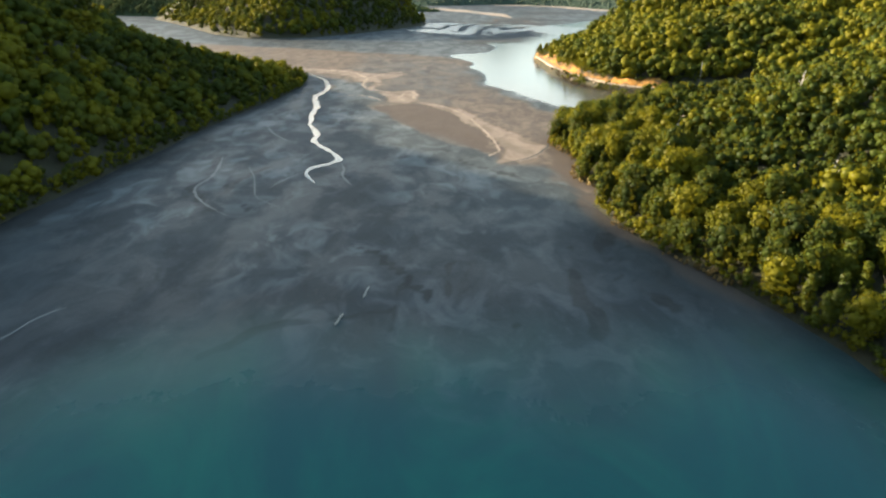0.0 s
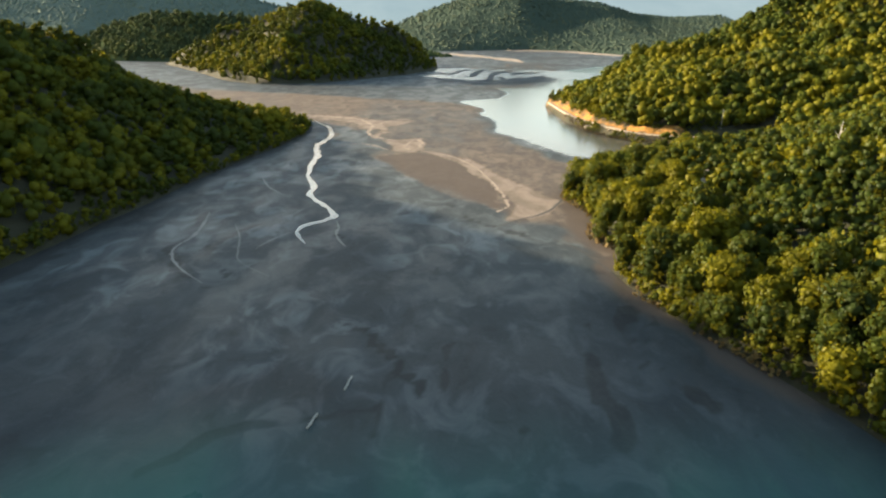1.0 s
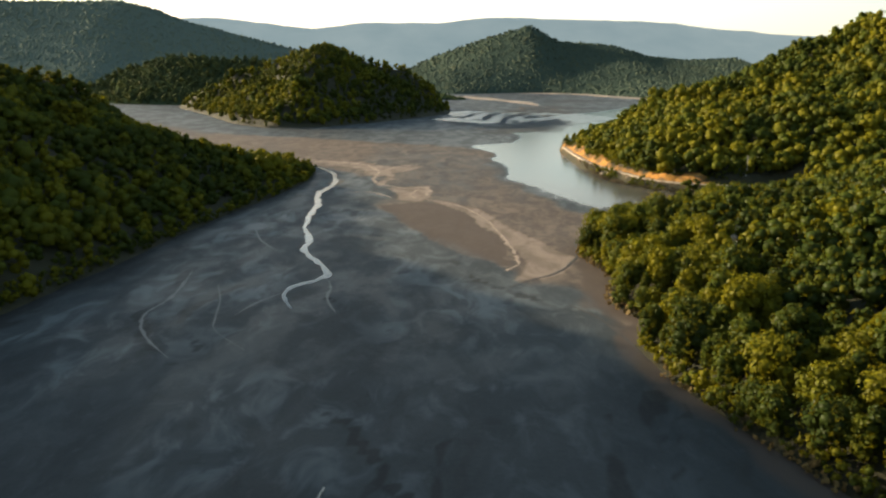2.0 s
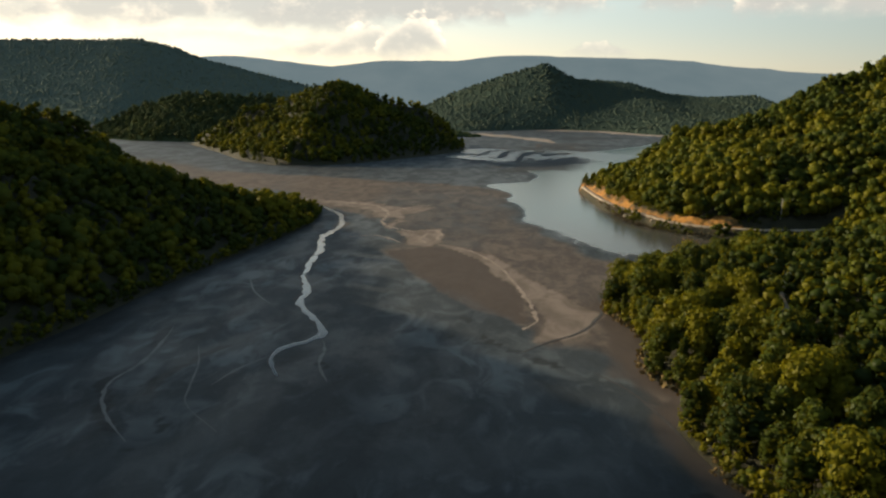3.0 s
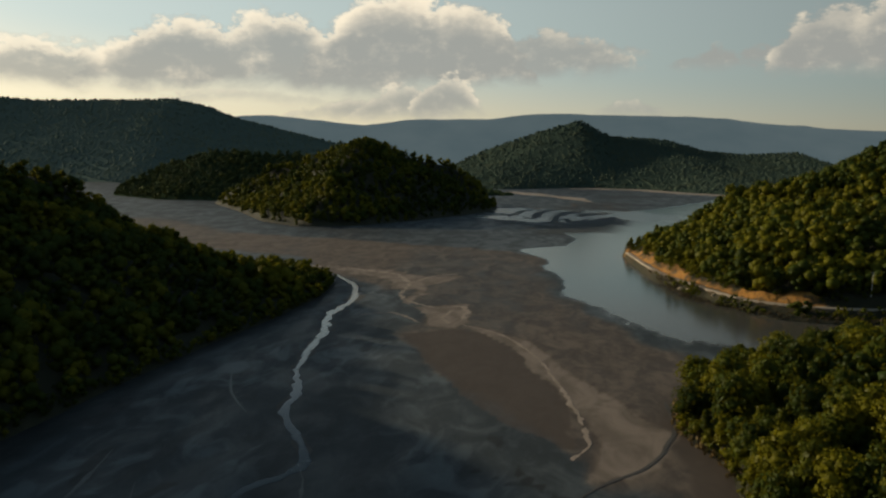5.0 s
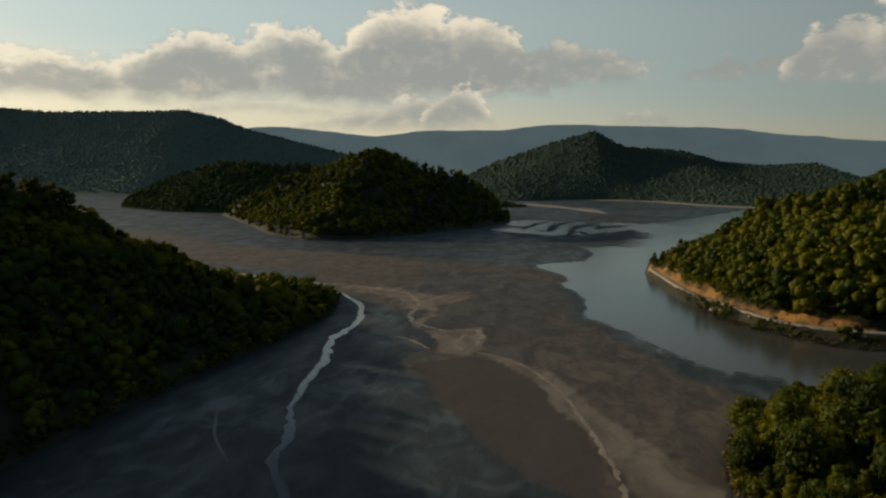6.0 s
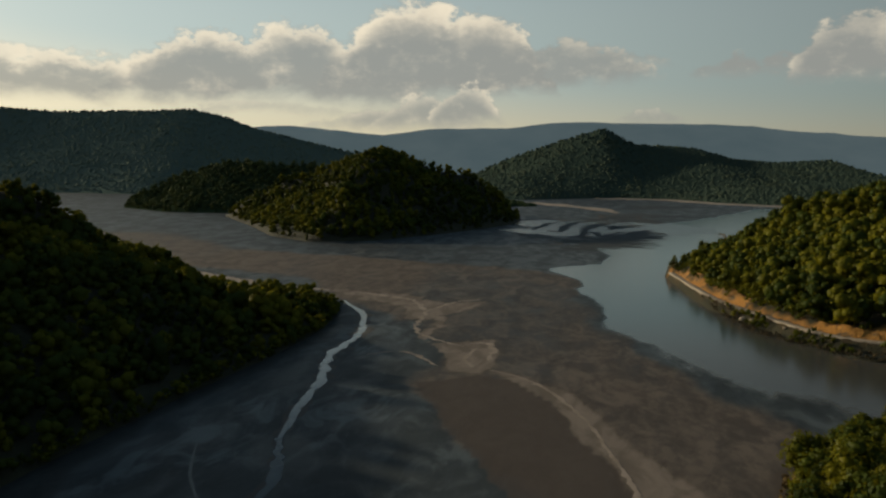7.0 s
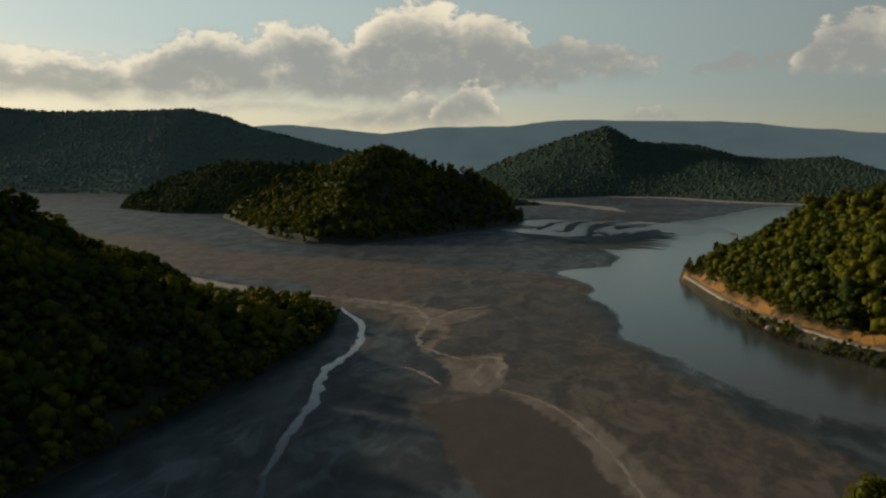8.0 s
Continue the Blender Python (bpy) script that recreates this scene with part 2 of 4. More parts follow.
STREAM = make_plain("milky_water", (0.095, 0.108, 0.105), (0.16, 0.175, 0.168), 0.05, 0.16, 0.02, 0.05)
STREAM_TAIL = make_plain("thinning_water", (0.040, 0.048, 0.050), (0.072, 0.082, 0.082), 0.08, 0.15, 0.02, 0.05)
RILL = make_plain("cloudy_water", (0.034, 0.042, 0.046), (0.078, 0.088, 0.091), 0.2, 0.40, 0.02, 0.05)
SANDBAR = make_plain("dry_sand", (0.29, 0.23, 0.18), (0.42, 0.34, 0.28), 0.15, 0.9)
POOL = make_plain("shallow_water", (0.060, 0.086, 0.088), (0.100, 0.130, 0.130), 0.02, 0.26, 0.02, 0.05)
SILT = make_plain("wet_silt", (0.022, 0.028, 0.031), (0.042, 0.050, 0.054), 0.05, 0.75, 0.2, 0.1)
CREEK = make_plain("dark_creek", (0.055, 0.051, 0.048), (0.09, 0.083, 0.078), 0.2, 0.75, 0.05, 0.05)
TRACK = make_plain("gravel_road", (0.36, 0.29, 0.22), (0.50, 0.42, 0.33), 0.4, 0.9)


# ---- tools for meshes ----
def mesh_of(name, verts, tris, mat, **layers):
    me = bpy.data.meshes.new(name)
    verts, tris = np.asarray(verts, np.float32), np.asarray(tris, np.int32)
    me.vertices.add(len(verts)), me.loops.add(tris.size), me.polygons.add(len(tris))
    me.vertices.foreach_set("co", verts.ravel())
    me.loops.foreach_set("vertex_index", tris.ravel())
    me.polygons.foreach_set("loop_start", np.arange(0, tris.size, tris.shape[1], dtype=np.int32))
    for key, values in layers.items():
        me.attributes.new(key, "FLOAT", "POINT").data.foreach_set("value", np.asarray(values, np.float32))
    me.materials.append(mat)
    me.update(calc_edges=True)
    return me


def smooth(me):
    me.polygons.foreach_set("use_smooth", np.ones(len(me.polygons), bool))
    return me


def lattice(ix, iy, seed):
    h = (ix.astype(np.int64) * 374761393 + iy.astype(np.int64) * 668265263 + seed * 974634721) & 0xFFFFFFFF
    h = ((h ^ (h >> 13)) * 1274126177) & 0xFFFFFFFF
    return ((h ^ (h >> 16)) & 0xFFFF) / 65535.0


def value_noise(x, y, seed=0, octaves=4):
    """Noise about 0, from -0.5 to 0.5."""
    total, amp, norm = np.zeros(np.shape(x)), 1.0, 0.0
    for o in range(octaves):
        fx, fy = np.floor(x), np.floor(y)
        u, v = x - fx, y - fy
        u, v = u * u * (3 - 2 * u), v * v * (3 - 2 * v)
        a, b = lattice(fx, fy, seed + o), lattice(fx + 1, fy, seed + o)
        c, d = lattice(fx, fy + 1, seed + o), lattice(fx + 1, fy + 1, seed + o)
        total += amp * ((a * (1 - u) + b * u) * (1 - v) + (c * (1 - u) + d * u) * v - 0.5)
        norm += amp
        x, y, amp = x * 2.03 + 11.3, y * 2.03 + 5.7, amp * 0.5
    return total / norm


def to_line(px, py, line, closed=False):
    """Distance to a polyline, and how far along it (in points) the nearest place lies."""
    line = np.asarray(line, float)
    best, along = np.full(np.shape(px), 1e9), np.zeros(np.shape(px))
    n = len(line) if closed else len(line) - 1
    for i in range(n):
        a, b = line[i, :2], line[(i + 1) % len(line), :2]
        d = b - a
        s = np.clip(((px - a[0]) * d[0] + (py - a[1]) * d[1]) / max(d @ d, 1e-9), 0, 1)
        q = np.hypot(px - a[0] - s * d[0], py - a[1] - s * d[1])
        near = q < best
        best, along = np.where(near, q, best), np.where(near, i + s, along)
    return best, along


def inside(px, py, poly):
    """Signed distance to a closed outline, positive inside."""
    d, _ = to_line(px, py, poly, True)
    odd = np.zeros(np.shape(px), bool)
    for (ax, ay), (bx, by) in zip(poly, poly[1:] + poly[:1]):
        cross = (ay > py) != (by > py)
        with np.errstate(divide="ignore", invalid="ignore"):
            odd ^= cross & (px < (bx - ax) * (py - ay) / (by - ay) + ax)
    return np.where(odd, d, -d)


def ramp(v, lo, hi):
    t = np.clip((v - lo) / (hi - lo), 0, 1)
    return t * t * (3 - 2 * t)


def grid_mesh(name, xs, ys, height, mat, keep=None, **layers):
    gx, gy = np.meshgrid(xs, ys)
    gx, gy = gx.ravel(), gy.ravel()
    gz = height(gx, gy)
    made = {k: f(gx, gy, gz) for k, f in layers.items()}
    w = len(xs)
    i = (np.arange(len(ys) - 1)[:, None] * w + np.arange(w - 1)[None, :]).ravel()
    quads = np.stack([i, i + 1, i + w + 1, i + w], 1)
    if keep is not None:
        quads = quads[(gz[quads] > keep).any(1)]
    used, quads = np.unique(quads, return_inverse=True)
    return smooth(mesh_of(name, np.stack([gx, gy, gz], 1)[used], quads.reshape(-1, 4), mat, **{k: v[used] for k, v in made.items()}))


def curve_points(line, step):
    """A smooth line through the given points."""
    p = [Vector(q) for q in line]
    p = [p[0] * 2 - p[1]] + p + [p[-1] * 2 - p[-2]]
    out = []
    for a, b, c, d in zip(p, p[1:], p[2:], p[3:]):
        n = max(2, int((c - b).length / step))
        for i in range(n):
            t = i / n
            out.append(0.5 * (2 * b + (c - a) * t + (2 * a - 5 * b + 4 * c - d) * t * t + (3 * b - a - 3 * c + d) * t ** 3))
    return out + [p[-2]]


# ---- the lie of the land: shores and ridges ----
LEFT_SHORE = [(-112, 60), (-110, 120), (-107, 174), (-103, 211), (-98, 248), (-93, 290), (-88, 327), (-80, 368), (-76, 404), (-77, 430), (-82, 452), (-93, 466), (-112, 464), (-135, 462), (-154, 474), (-165, 500), (-178, 520), (-205, 545), (-280, 600), (-420, 620), (-700, 560), (-760, 200), (-700, -400), (-180, -400), (-130, -100)]
LEFT_RIDGES = [[(-176, 505, 4), (-182, 482, 13), (-192, 470, 18), (-203, 446, 34), (-222, 413, 48), (-252, 385, 67), (-272, 345, 86), (-290, 250, 116), (-304, 190, 128), (-310, 100, 134), (-330, -200, 128)], [(-86, 446, 0.5), (-112, 438, 1.0), (-145, 432, 2), (-185, 428, 15)], [(-272, 345, 86), (-215, 335, 50), (-165, 326, 28), (-138, 322, 19), (-112, 316, 7)], [(-304, 190, 128), (-220, 215, 64), (-160, 225, 28), (-125, 228, 8)]]
RIGHT_SHORE = [(110, -150), (82, 40), (70, 98), (68, 113), (64, 126), (59, 140), (51, 158), (44, 178), (41, 195), (48, 207), (41, 222), (45, 250), (40, 268), (41, 280), (46, 293), (60, 308), (80, 321), (105, 336), (135, 354), (152, 376), (140, 384), (120, 382), (105, 382), (95, 388), (85, 402), (73, 422), (68, 465), (66, 527), (66, 556), (72, 572), (96, 623), (150, 700), (240, 790), (420, 860), (800, 820), (850, 200), (760, -400), (200, -400)]
RIGHT_RIDGES = [[(46, 296, 0), (76, 300, 0.5), (105, 300, 1.5), (150, 308, 6), (210, 312, 24), (330, 300, 66)], [(74, 552, 3), (95, 560, 12), (119, 562, 24), (153, 562, 32), (186, 562, 46), (237, 565, 71), (330, 570, 100)], [(330, 570, 100), (360, 430, 80), (330, 300, 66), (290, 180, 66), (280, 20, 66), (300, -250, 66)]]
ISLAND_SHORE = [(-366, 975), (-276, 834), (-219, 737), (-176, 698), (-130, 711), (-90, 770), (-53, 840), (-27, 902), (-22, 960), (-60, 1060), (-180, 1120), (-320, 1090)]
ISLAND_RIDGES = [[(-332, 952, 15), (-283, 950, 40), (-249, 950, 49), (-201, 950, 71), (-159, 950, 77), (-121, 950, 60), (-82, 950, 48), (-49, 950, 25), (-28, 950, 4)], [(-162, 950, 77), (-166, 870, 65), (-168, 800, 45), (-166, 745, 20), (-166, 705, 0)]]
TOE_SHORE = [(-150, 1150), (-60, 1195), (-8, 1240), (-30, 1300), (-150, 1350), (-300, 1250)]
TOE_RIDGES = [[(-200, 1250, 22), (-100, 1245, 14), (-25, 1250, 1)]]
ISLET_SHORE = [(-565, 1100), (-462, 1022), (-380, 1012), (-300, 1060), (-240, 1300), (-350, 1420), (-560, 1420), (-650, 1250)]
ISLET_RIDGES = [[(-570, 1170, 16), (-546, 1200, 34), (-500, 1200, 46), (-458, 1200, 58), (-391, 1200, 54), (-324, 1200, 57)]]
WEST_SHORE = [(-2300, 1700), (-1100, 1617), (-968, 1594), (-814, 1545), (-600, 1650), (-420, 1800), (-320, 2100), (-500, 2600), (-2300, 2700)]
WEST_RIDGES = [[(-2200, 2100, 225), (-1519, 2100, 222), (-1348, 2100, 205), (-1180, 2100, 206), (-950, 2100, 208), (-855, 2100, 187), (-776, 2100, 156), (-667, 2100, 133), (-544, 2100, 102), (-440, 2100, 75)]]
EAST_SHORE = [(-240, 1560), (-26, 1428), (60, 1500), (131, 1526), (221, 1486), (278, 1365), (356, 1290), (600, 1230), (900, 1300), (1000, 1800), (900, 2400), (-250, 2400)]
EAST_RIDGES = [[(-166, 1900, 37), (-88, 1900, 74), (40, 1900, 118), (133, 1900, 142), (202, 1900, 105), (337, 1900, 98), (410, 1900, 75), (505, 1900, 66), (621, 1900, 72), (704, 1900, 17)]]
ROAD = [(66, 548), (67, 532), (69, 500), (72, 468), (79, 444), (88, 418), (96, 405), (112, 397), (136, 395), (165, 402), (210, 410)]
ROAD_Z = 3.0


def land(shore, ridges, lumps=0.06, grain=45.0, seed=3, bench=False):
    """A height over the plan that is zero on the shore and climbs to the ridges."""
    def height(x, y):
        wob = value_noise(x / 18, y / 18, seed + 9, 3) * 5
        ds = inside(x, y, shore)
        out = np.zeros(np.shape(x))
        for r in ridges:
            dr, u = to_line(x, y, r)
            top = np.interp(u, np.arange(len(r)), [p[2] for p in r])
            s = np.clip(ds, 0, None) / (np.clip(ds, 0, None) + dr + 1e-6)
            out = np.maximum(out, top * s)
        out = out + np.minimum(out, 35) * value_noise(x / grain, y / grain, seed, 4) * lumps * 12
        out = np.where(ds > 0, out + np.minimum(ds, 6) * 0.12, ds * 0.35 + 0)
        if bench:
            d, u = to_line(x, y, ROAD)
            far = np.clip(d - 2.6, 0, None)
            # seaward of the road the bank falls to the shore, landward the cut rises
            line = np.asarray(ROAD, float)
            i = np.clip(u.astype(int), 0, len(line) - 2)
            t = line[i + 1] - line[i]
            side = t[:, 0] * (y - line[i, 1]) - t[:, 1] * (x - line[i, 0])
            cut = ROAD_Z + np.where(side > 0, np.minimum(far * 1.5, 3.6 + 7.0 * value_noise(x / 7, y / 7, 27, 3)), -far * 0.9)
            near = ramp(d, 13, 6) * (u < len(ROAD) - 2.2) * ramp(ds, -3, 0.5)
            out = out * (1 - near) + cut * near
        return out
    return height


left_h = land(LEFT_SHORE, LEFT_RIDGES, seed=3)
right_h = land(RIGHT_SHORE, RIGHT_RIDGES, seed=5, bench=True)
island_h = land(ISLAND_SHORE, ISLAND_RIDGES, 0.055, 55, 7)
toe_h = land(TOE_SHORE, TOE_RIDGES, 0.03, 70, 8)
islet_h = land(ISLET_SHORE, ISLET_RIDGES, 0.03, 90, 9)
west_h = land(WEST_SHORE, WEST_RIDGES, 0.02, 160, 11)
east_h = land(EAST_SHORE, EAST_RIDGES, 0.02, 130, 13)


def bare_clay(x, y, z):
    d, u = to_line(x, y, ROAD)
    patch = ramp(value_noise(x / 9, y / 9, 25, 3), -0.04, 0.06)
    line = np.asarray(ROAD, float)
    i = np.clip(u.astype(int), 0, len(line) - 2)
    t = line[i + 1] - line[i]
    inland = t[:, 0] * (y - line[i, 1]) - t[:, 1] * (x - line[i, 0]) > 0
    return np.where(inland, 1.0, 0.1) * ramp(d + value_noise(x / 5, y / 5, 21, 3) * 4, 8.0, 6.0) * (u < 7.2) * np.where(z > ROAD_Z - 0.4, np.maximum(patch, ramp(d, 3.4, 2.3)), 0.12 * patch)


def no_clay(x, y, z):
    return np.zeros(len(x))


def span(a, b, step):
    return np.arange(a, b + step * 0.5, step)


def hill(name, height, xs, ys, label, bare=no_clay, mat=None):
    return tagged(new(name, grid_mesh(name, xs, ys, height, mat or EARTH, -1.2, bare=bare)), label, "hill", kind="structure")


hill("hillside_west", left_h, span(-700, -70, 6), span(-350, 620, 6), "wooded valley slope of dark forest earth beside the mud")
hill("hillside_east", right_h, np.concatenate([span(36, 200, 2.5), span(206, 800, 12)]), np.concatenate([span(-350, 84, 12), span(90, 640, 2.5), span(650, 860, 14)]), "wooded valley slope with a cut bank of ochre clay", bare_clay)
hill("island_hill", island_h, span(-380, -10, 7), span(690, 1130, 7), "steep wooded hill standing in the drained lake")
hill("island_toe", toe_h, span(-310, 0, 10), span(1140, 1360, 10), "low wooded spit behind the island hill")
# ground of the far hills takes the same haze-tinted leaf colour
hill("island_rear", islet_h, span(-660, -230, 10), span(1000, 1430, 10), "low wooded hill beyond the mud flat", no_clay, HAZED_LEAF_FAR)
hill("mountain_west", west_h, span(-2300, -300, 25), span(1530, 2700, 25), "long wooded mountain with a level crest", no_clay, HAZED_LEAF_WEST)
hill("mountain_east", east_h, span(-260, 1010, 16), span(1220, 2400, 16), "wooded mountain with a pointed crest", no_clay, HAZED_LEAF_DISTANT)


# ---- the drained lake ----
WATER = [(300, 1230), (159, 980), (112, 921), (66, 752), (34, 691), (42, 640), (30, 600), (0, 572), (12, 552), (22, 520), (19, 495), (27, 462), (24, 425), (44, 370), (55, 352), (66, 345), (75, 335), (150, 360), (160, 400), (110, 420), (100, 560), (130, 640), (260, 800), (380, 1180)]
TEAL = [(-70, 40), (-62, 80), (-48, 96), (-36, 104), (-22, 108), (-7, 110), (8, 109), (24, 103), (48, 106), (66, 96), (80, 60), (90, -60), (-90, -60)]
# outlines on the flat, in metres
SANDY = [(-95, 490), (-72, 452), (-48, 415), (-36, 380), (-33, 349), (-14, 310), (4, 272), (18, 247), (30, 226), (37, 190), (44, 172), (52, 160), (60, 240), (60, 330), (20, 420), (20, 540), (-20, 580), (-200, 640), (-320, 760), (-420, 760), (-420, 560), (-190, 560)]
BROWN = [(-33, 347), (-16, 357), (-4, 352), (8, 322), (16, 285), (20, 258), (16, 250), (8, 262), (-8, 290), (-22, 318)]
PALE_BAND = [(-14, 362), (-5, 358), (5, 348), (16, 321), (24, 296), (32, 278), (38, 266), (31, 249), (22, 241), (17, 241), (21, 253), (19, 275), (13, 301), (4, 332), (-8, 350)]
PALE_TIP = [(-95, 490), (-61, 481), (-38, 466), (-25, 467), (-28, 450), (-38, 436), (-38, 395), (-26, 391), (-15, 398), (-12, 372), (-16, 358), (-27, 358), (-30, 378), (-42, 400), (-46, 425), (-55, 446), (-70, 462)]
# wet grey mud that also paints the island's shadow further out
WET_SHADE_FLAT = [(-230, 720), (-150, 690), (-60, 672), (0, 640), (36, 628), (44, 690), (70, 760), (110, 930), (60, 1010), (-30, 1000), (-60, 860), (-140, 720)]
FLAT_BACK = [(-30, 800), (10, 690), (60, 730), (100, 880), (115, 1010), (60, 1080), (-10, 960)]


def near_zone(poly, soft, rag, scale, seed):
    def weight(x, y, z):
        wob = value_noise(x / scale, y / (scale * 1.8), seed, 5) * rag
        return ramp(inside(x, y, poly) + wob, -soft, soft)
    return weight


def water_w(x, y, z):
    """Open water, with a crisp edge far out and a broad shallow fringe in the near bay."""
    soft = 5.0 + 15.0 * ramp(y, 430, 350)
    wob = value_noise(x / 16, y / 30, 31, 5) * 15
    return ramp(inside(x, y, WATER) + wob, -soft, soft)


wet_shade_w = near_zone(WET_SHADE_FLAT, 9.0, 34, 30, 45)
teal_w = near_zone(TEAL, 26.0, 26, 24, 33)
sandy_w = near_zone(SANDY, 5.0, 30, 24, 35)
brown_w = near_zone(BROWN, 1.2, 9, 12, 37)
band_w = near_zone(PALE_BAND, 1.8, 8, 10, 39)
tip_w = near_zone(PALE_TIP, 1.6, 17, 7, 40)


silt_w = near_zone([(-44, 112), (-40, 132), (-26, 143), (-12, 140), (-10, 124), (-22, 112)], 6.0, 16, 9, 47)


def pale_w(x, y, z):
    return np.clip(0.85 * band_w(x, y, z) + tip_w(x, y, z), 0, 1)


def shallow_w(x, y, z):
    """Murky shallows of the near bay and under the road bank."""
    return np.clip(ramp(y, 470, 370) + ramp(inside(x, y, RIGHT_SHORE), -9, -1), 0, 1)



back_w = near_zone(FLAT_BACK, 14.0, 50, 40, 41)


FURROWS = [([(-16, 160), (-10, 148), (-7, 144), (-7, 138), (-9, 130), (-8, 120)], 1.5), ([(-4, 138), (-1, 130), (5, 125), (14, 119)], 1.4), ([(28, 163), (28, 148), (28, 131), (28, 117)], 2.6), ([(39, 171), (37, 155), (39, 142), (44, 132)], 2.2), ([(-12, 128), (-22, 122), (-32, 118), (-38, 108)], 1.8), ([(2, 150), (1, 138), (3, 128)], 1.2), ([(-73, 246), (-70, 222), (-71, 206), (-63, 190), (-52, 180)], 2.2), ([(-55, 232), (-61, 212), (-58, 198), (-50, 190)], 1.8), ([(-30, 225), (-22, 208), (-12, 200)], 1.4), ([(0, 262), (10, 240), (20, 226)], 1.6), ([(24, 222), (12, 236), (-2, 244)], 1.3)]


def sand_layer(x, y, z):
    streak = value_noise(x / 40 + y / 260, y / 150, 43, 5)
    swirl = value_noise((x + 0.25 * y) / 34, y / 90, 57, 4)
    bars = ramp(np.abs(np.abs(swirl) - 0.10), 0.04, 0.015) * back_w(x, y, z)
    # the even back_w term lightens the back flat for its mud's bright reflection
    s = 0.64 * sandy_w(x, y, z) + 0.3 * pale_w(x, y, z) + 0.3 * brown_w(x, y, z) + 0.3 * np.clip(streak * 3, -0.5, 1) * ramp(y, 250, 380) + 0.9 * bars + 0.2 * back_w(x, y, z)
    return np.clip(s, 0, 1) * (1 - 0.85 * wet_shade_w(x, y, z) * (1 - 0.7 * bars))


def dark_layer(x, y, z):
    """Flooded furrows in the mud, braided along the flow, and a darker west shore fringe."""
    wx, wy = x + 5 * value_noise(x / 9, y / 9, 51, 3), y + 9 * value_noise(x / 12, y / 12, 52, 3)
    v = np.zeros(len(x))
    for line, width in FURROWS:
        d, _ = to_line(wx, wy, line)
        v = np.maximum(v, ramp(d, 1.35 * width, 0.3 * width) * ramp(value_noise(x / 14, y / 14, 54, 3), -0.28, 0.05))
    vein = np.abs(value_noise((wx + 0.3 * wy) / 24, wy / 46, 53, 3))
    v = np.maximum(v, 0.6 * ramp(vein, 0.03, 0.008) * ramp(value_noise(x / 60, y / 70, 55, 2), -0.02, 0.15) * ramp(y, 330, 220))
    far = ramp(np.abs(value_noise((x + 0.25 * y) / 34, y / 90, 57, 4)), 0.07, 0.035) * back_w(x, y, z)
    # wet silt along the west shore, with the hill's shade painted in
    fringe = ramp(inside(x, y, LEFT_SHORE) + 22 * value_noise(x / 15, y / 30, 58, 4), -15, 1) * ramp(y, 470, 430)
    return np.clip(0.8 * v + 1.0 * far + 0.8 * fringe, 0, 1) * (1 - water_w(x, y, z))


def brown_layer(x, y, z):
    """The bare brown bar, and the muddy fringe under the east bank."""
    fringe = ramp(inside(x, y, RIGHT_SHORE) + 12 * value_noise(x / 10, y / 22, 59, 4), -10, -1) * ramp(y, 110, 150) * ramp(y, 372, 345)
    return np.clip(brown_w(x, y, z) + 0.9 * fringe + 0.42 * silt_w(x, y, z), 0, 1)


def spread(a, b, first, grow):
    out, step = [a], first
    while (out[-1] - b) * (1 if b > a else -1) < 0:
        out.append(out[-1] + step * (1 if b > a else -1))
        step *= grow
    return out[1:]


xs = np.array(sorted(spread(-130, -4800, 2.2, 1.1)) + list(span(-130, 130, 2.0)) + spread(130, 4800, 2.2, 1.1))
ys = np.array(sorted(spread(40, -4800, 3.0, 1.12)) + list(span(40, 480, 2.4)) + list(span(484, 1100, 5.0)) + spread(1100, 4800, 8.0, 1.1))
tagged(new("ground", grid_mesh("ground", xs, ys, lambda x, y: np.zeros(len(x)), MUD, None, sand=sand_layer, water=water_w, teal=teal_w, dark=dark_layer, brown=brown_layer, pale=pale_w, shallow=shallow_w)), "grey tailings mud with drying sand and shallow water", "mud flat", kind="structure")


def ribbon(name, line, widths, z, mat, label, category, step=2.0, rag=0.25, seed=0):
    """A thin band that follows a line, with an uneven edge."""
    pts = curve_points([(x, y, 0) for x, y in line], step)
    u = np.linspace(0, len(widths) - 1, len(pts))
    w = np.interp(u, np.arange(len(widths)), widths)
    verts, tris = [], []
    for i, p in enumerate(pts):
        t = (pts[min(i + 1, len(pts) - 1)] - pts[max(i - 1, 0)]).normalized()
        side = Vector((-t.y, t.x, 0))
        jit = value_noise(np.array([i * 0.35, i * 0.35 + 50]), np.array([seed * 3.1, seed * 3.1]), seed, 2) * 2 * rag
        a, b = p + side * w[i] * (0.5 + jit[0]), p - side * w[i] * (0.5 + jit[1])
        verts += [(a.x, a.y, z), ((a.x + b.x) / 2, (a.y + b.y) / 2, z + 0.02), (b.x, b.y, z)]
    for i in range(len(pts) - 1):
        for j in (0, 1):
            q = i * 3 + j
            tris.append((q, q + 1, q + 4, q + 3))
    return tagged(new(name, smooth(mesh_of(name, verts, tris, mat))), label, category, kind="structure")


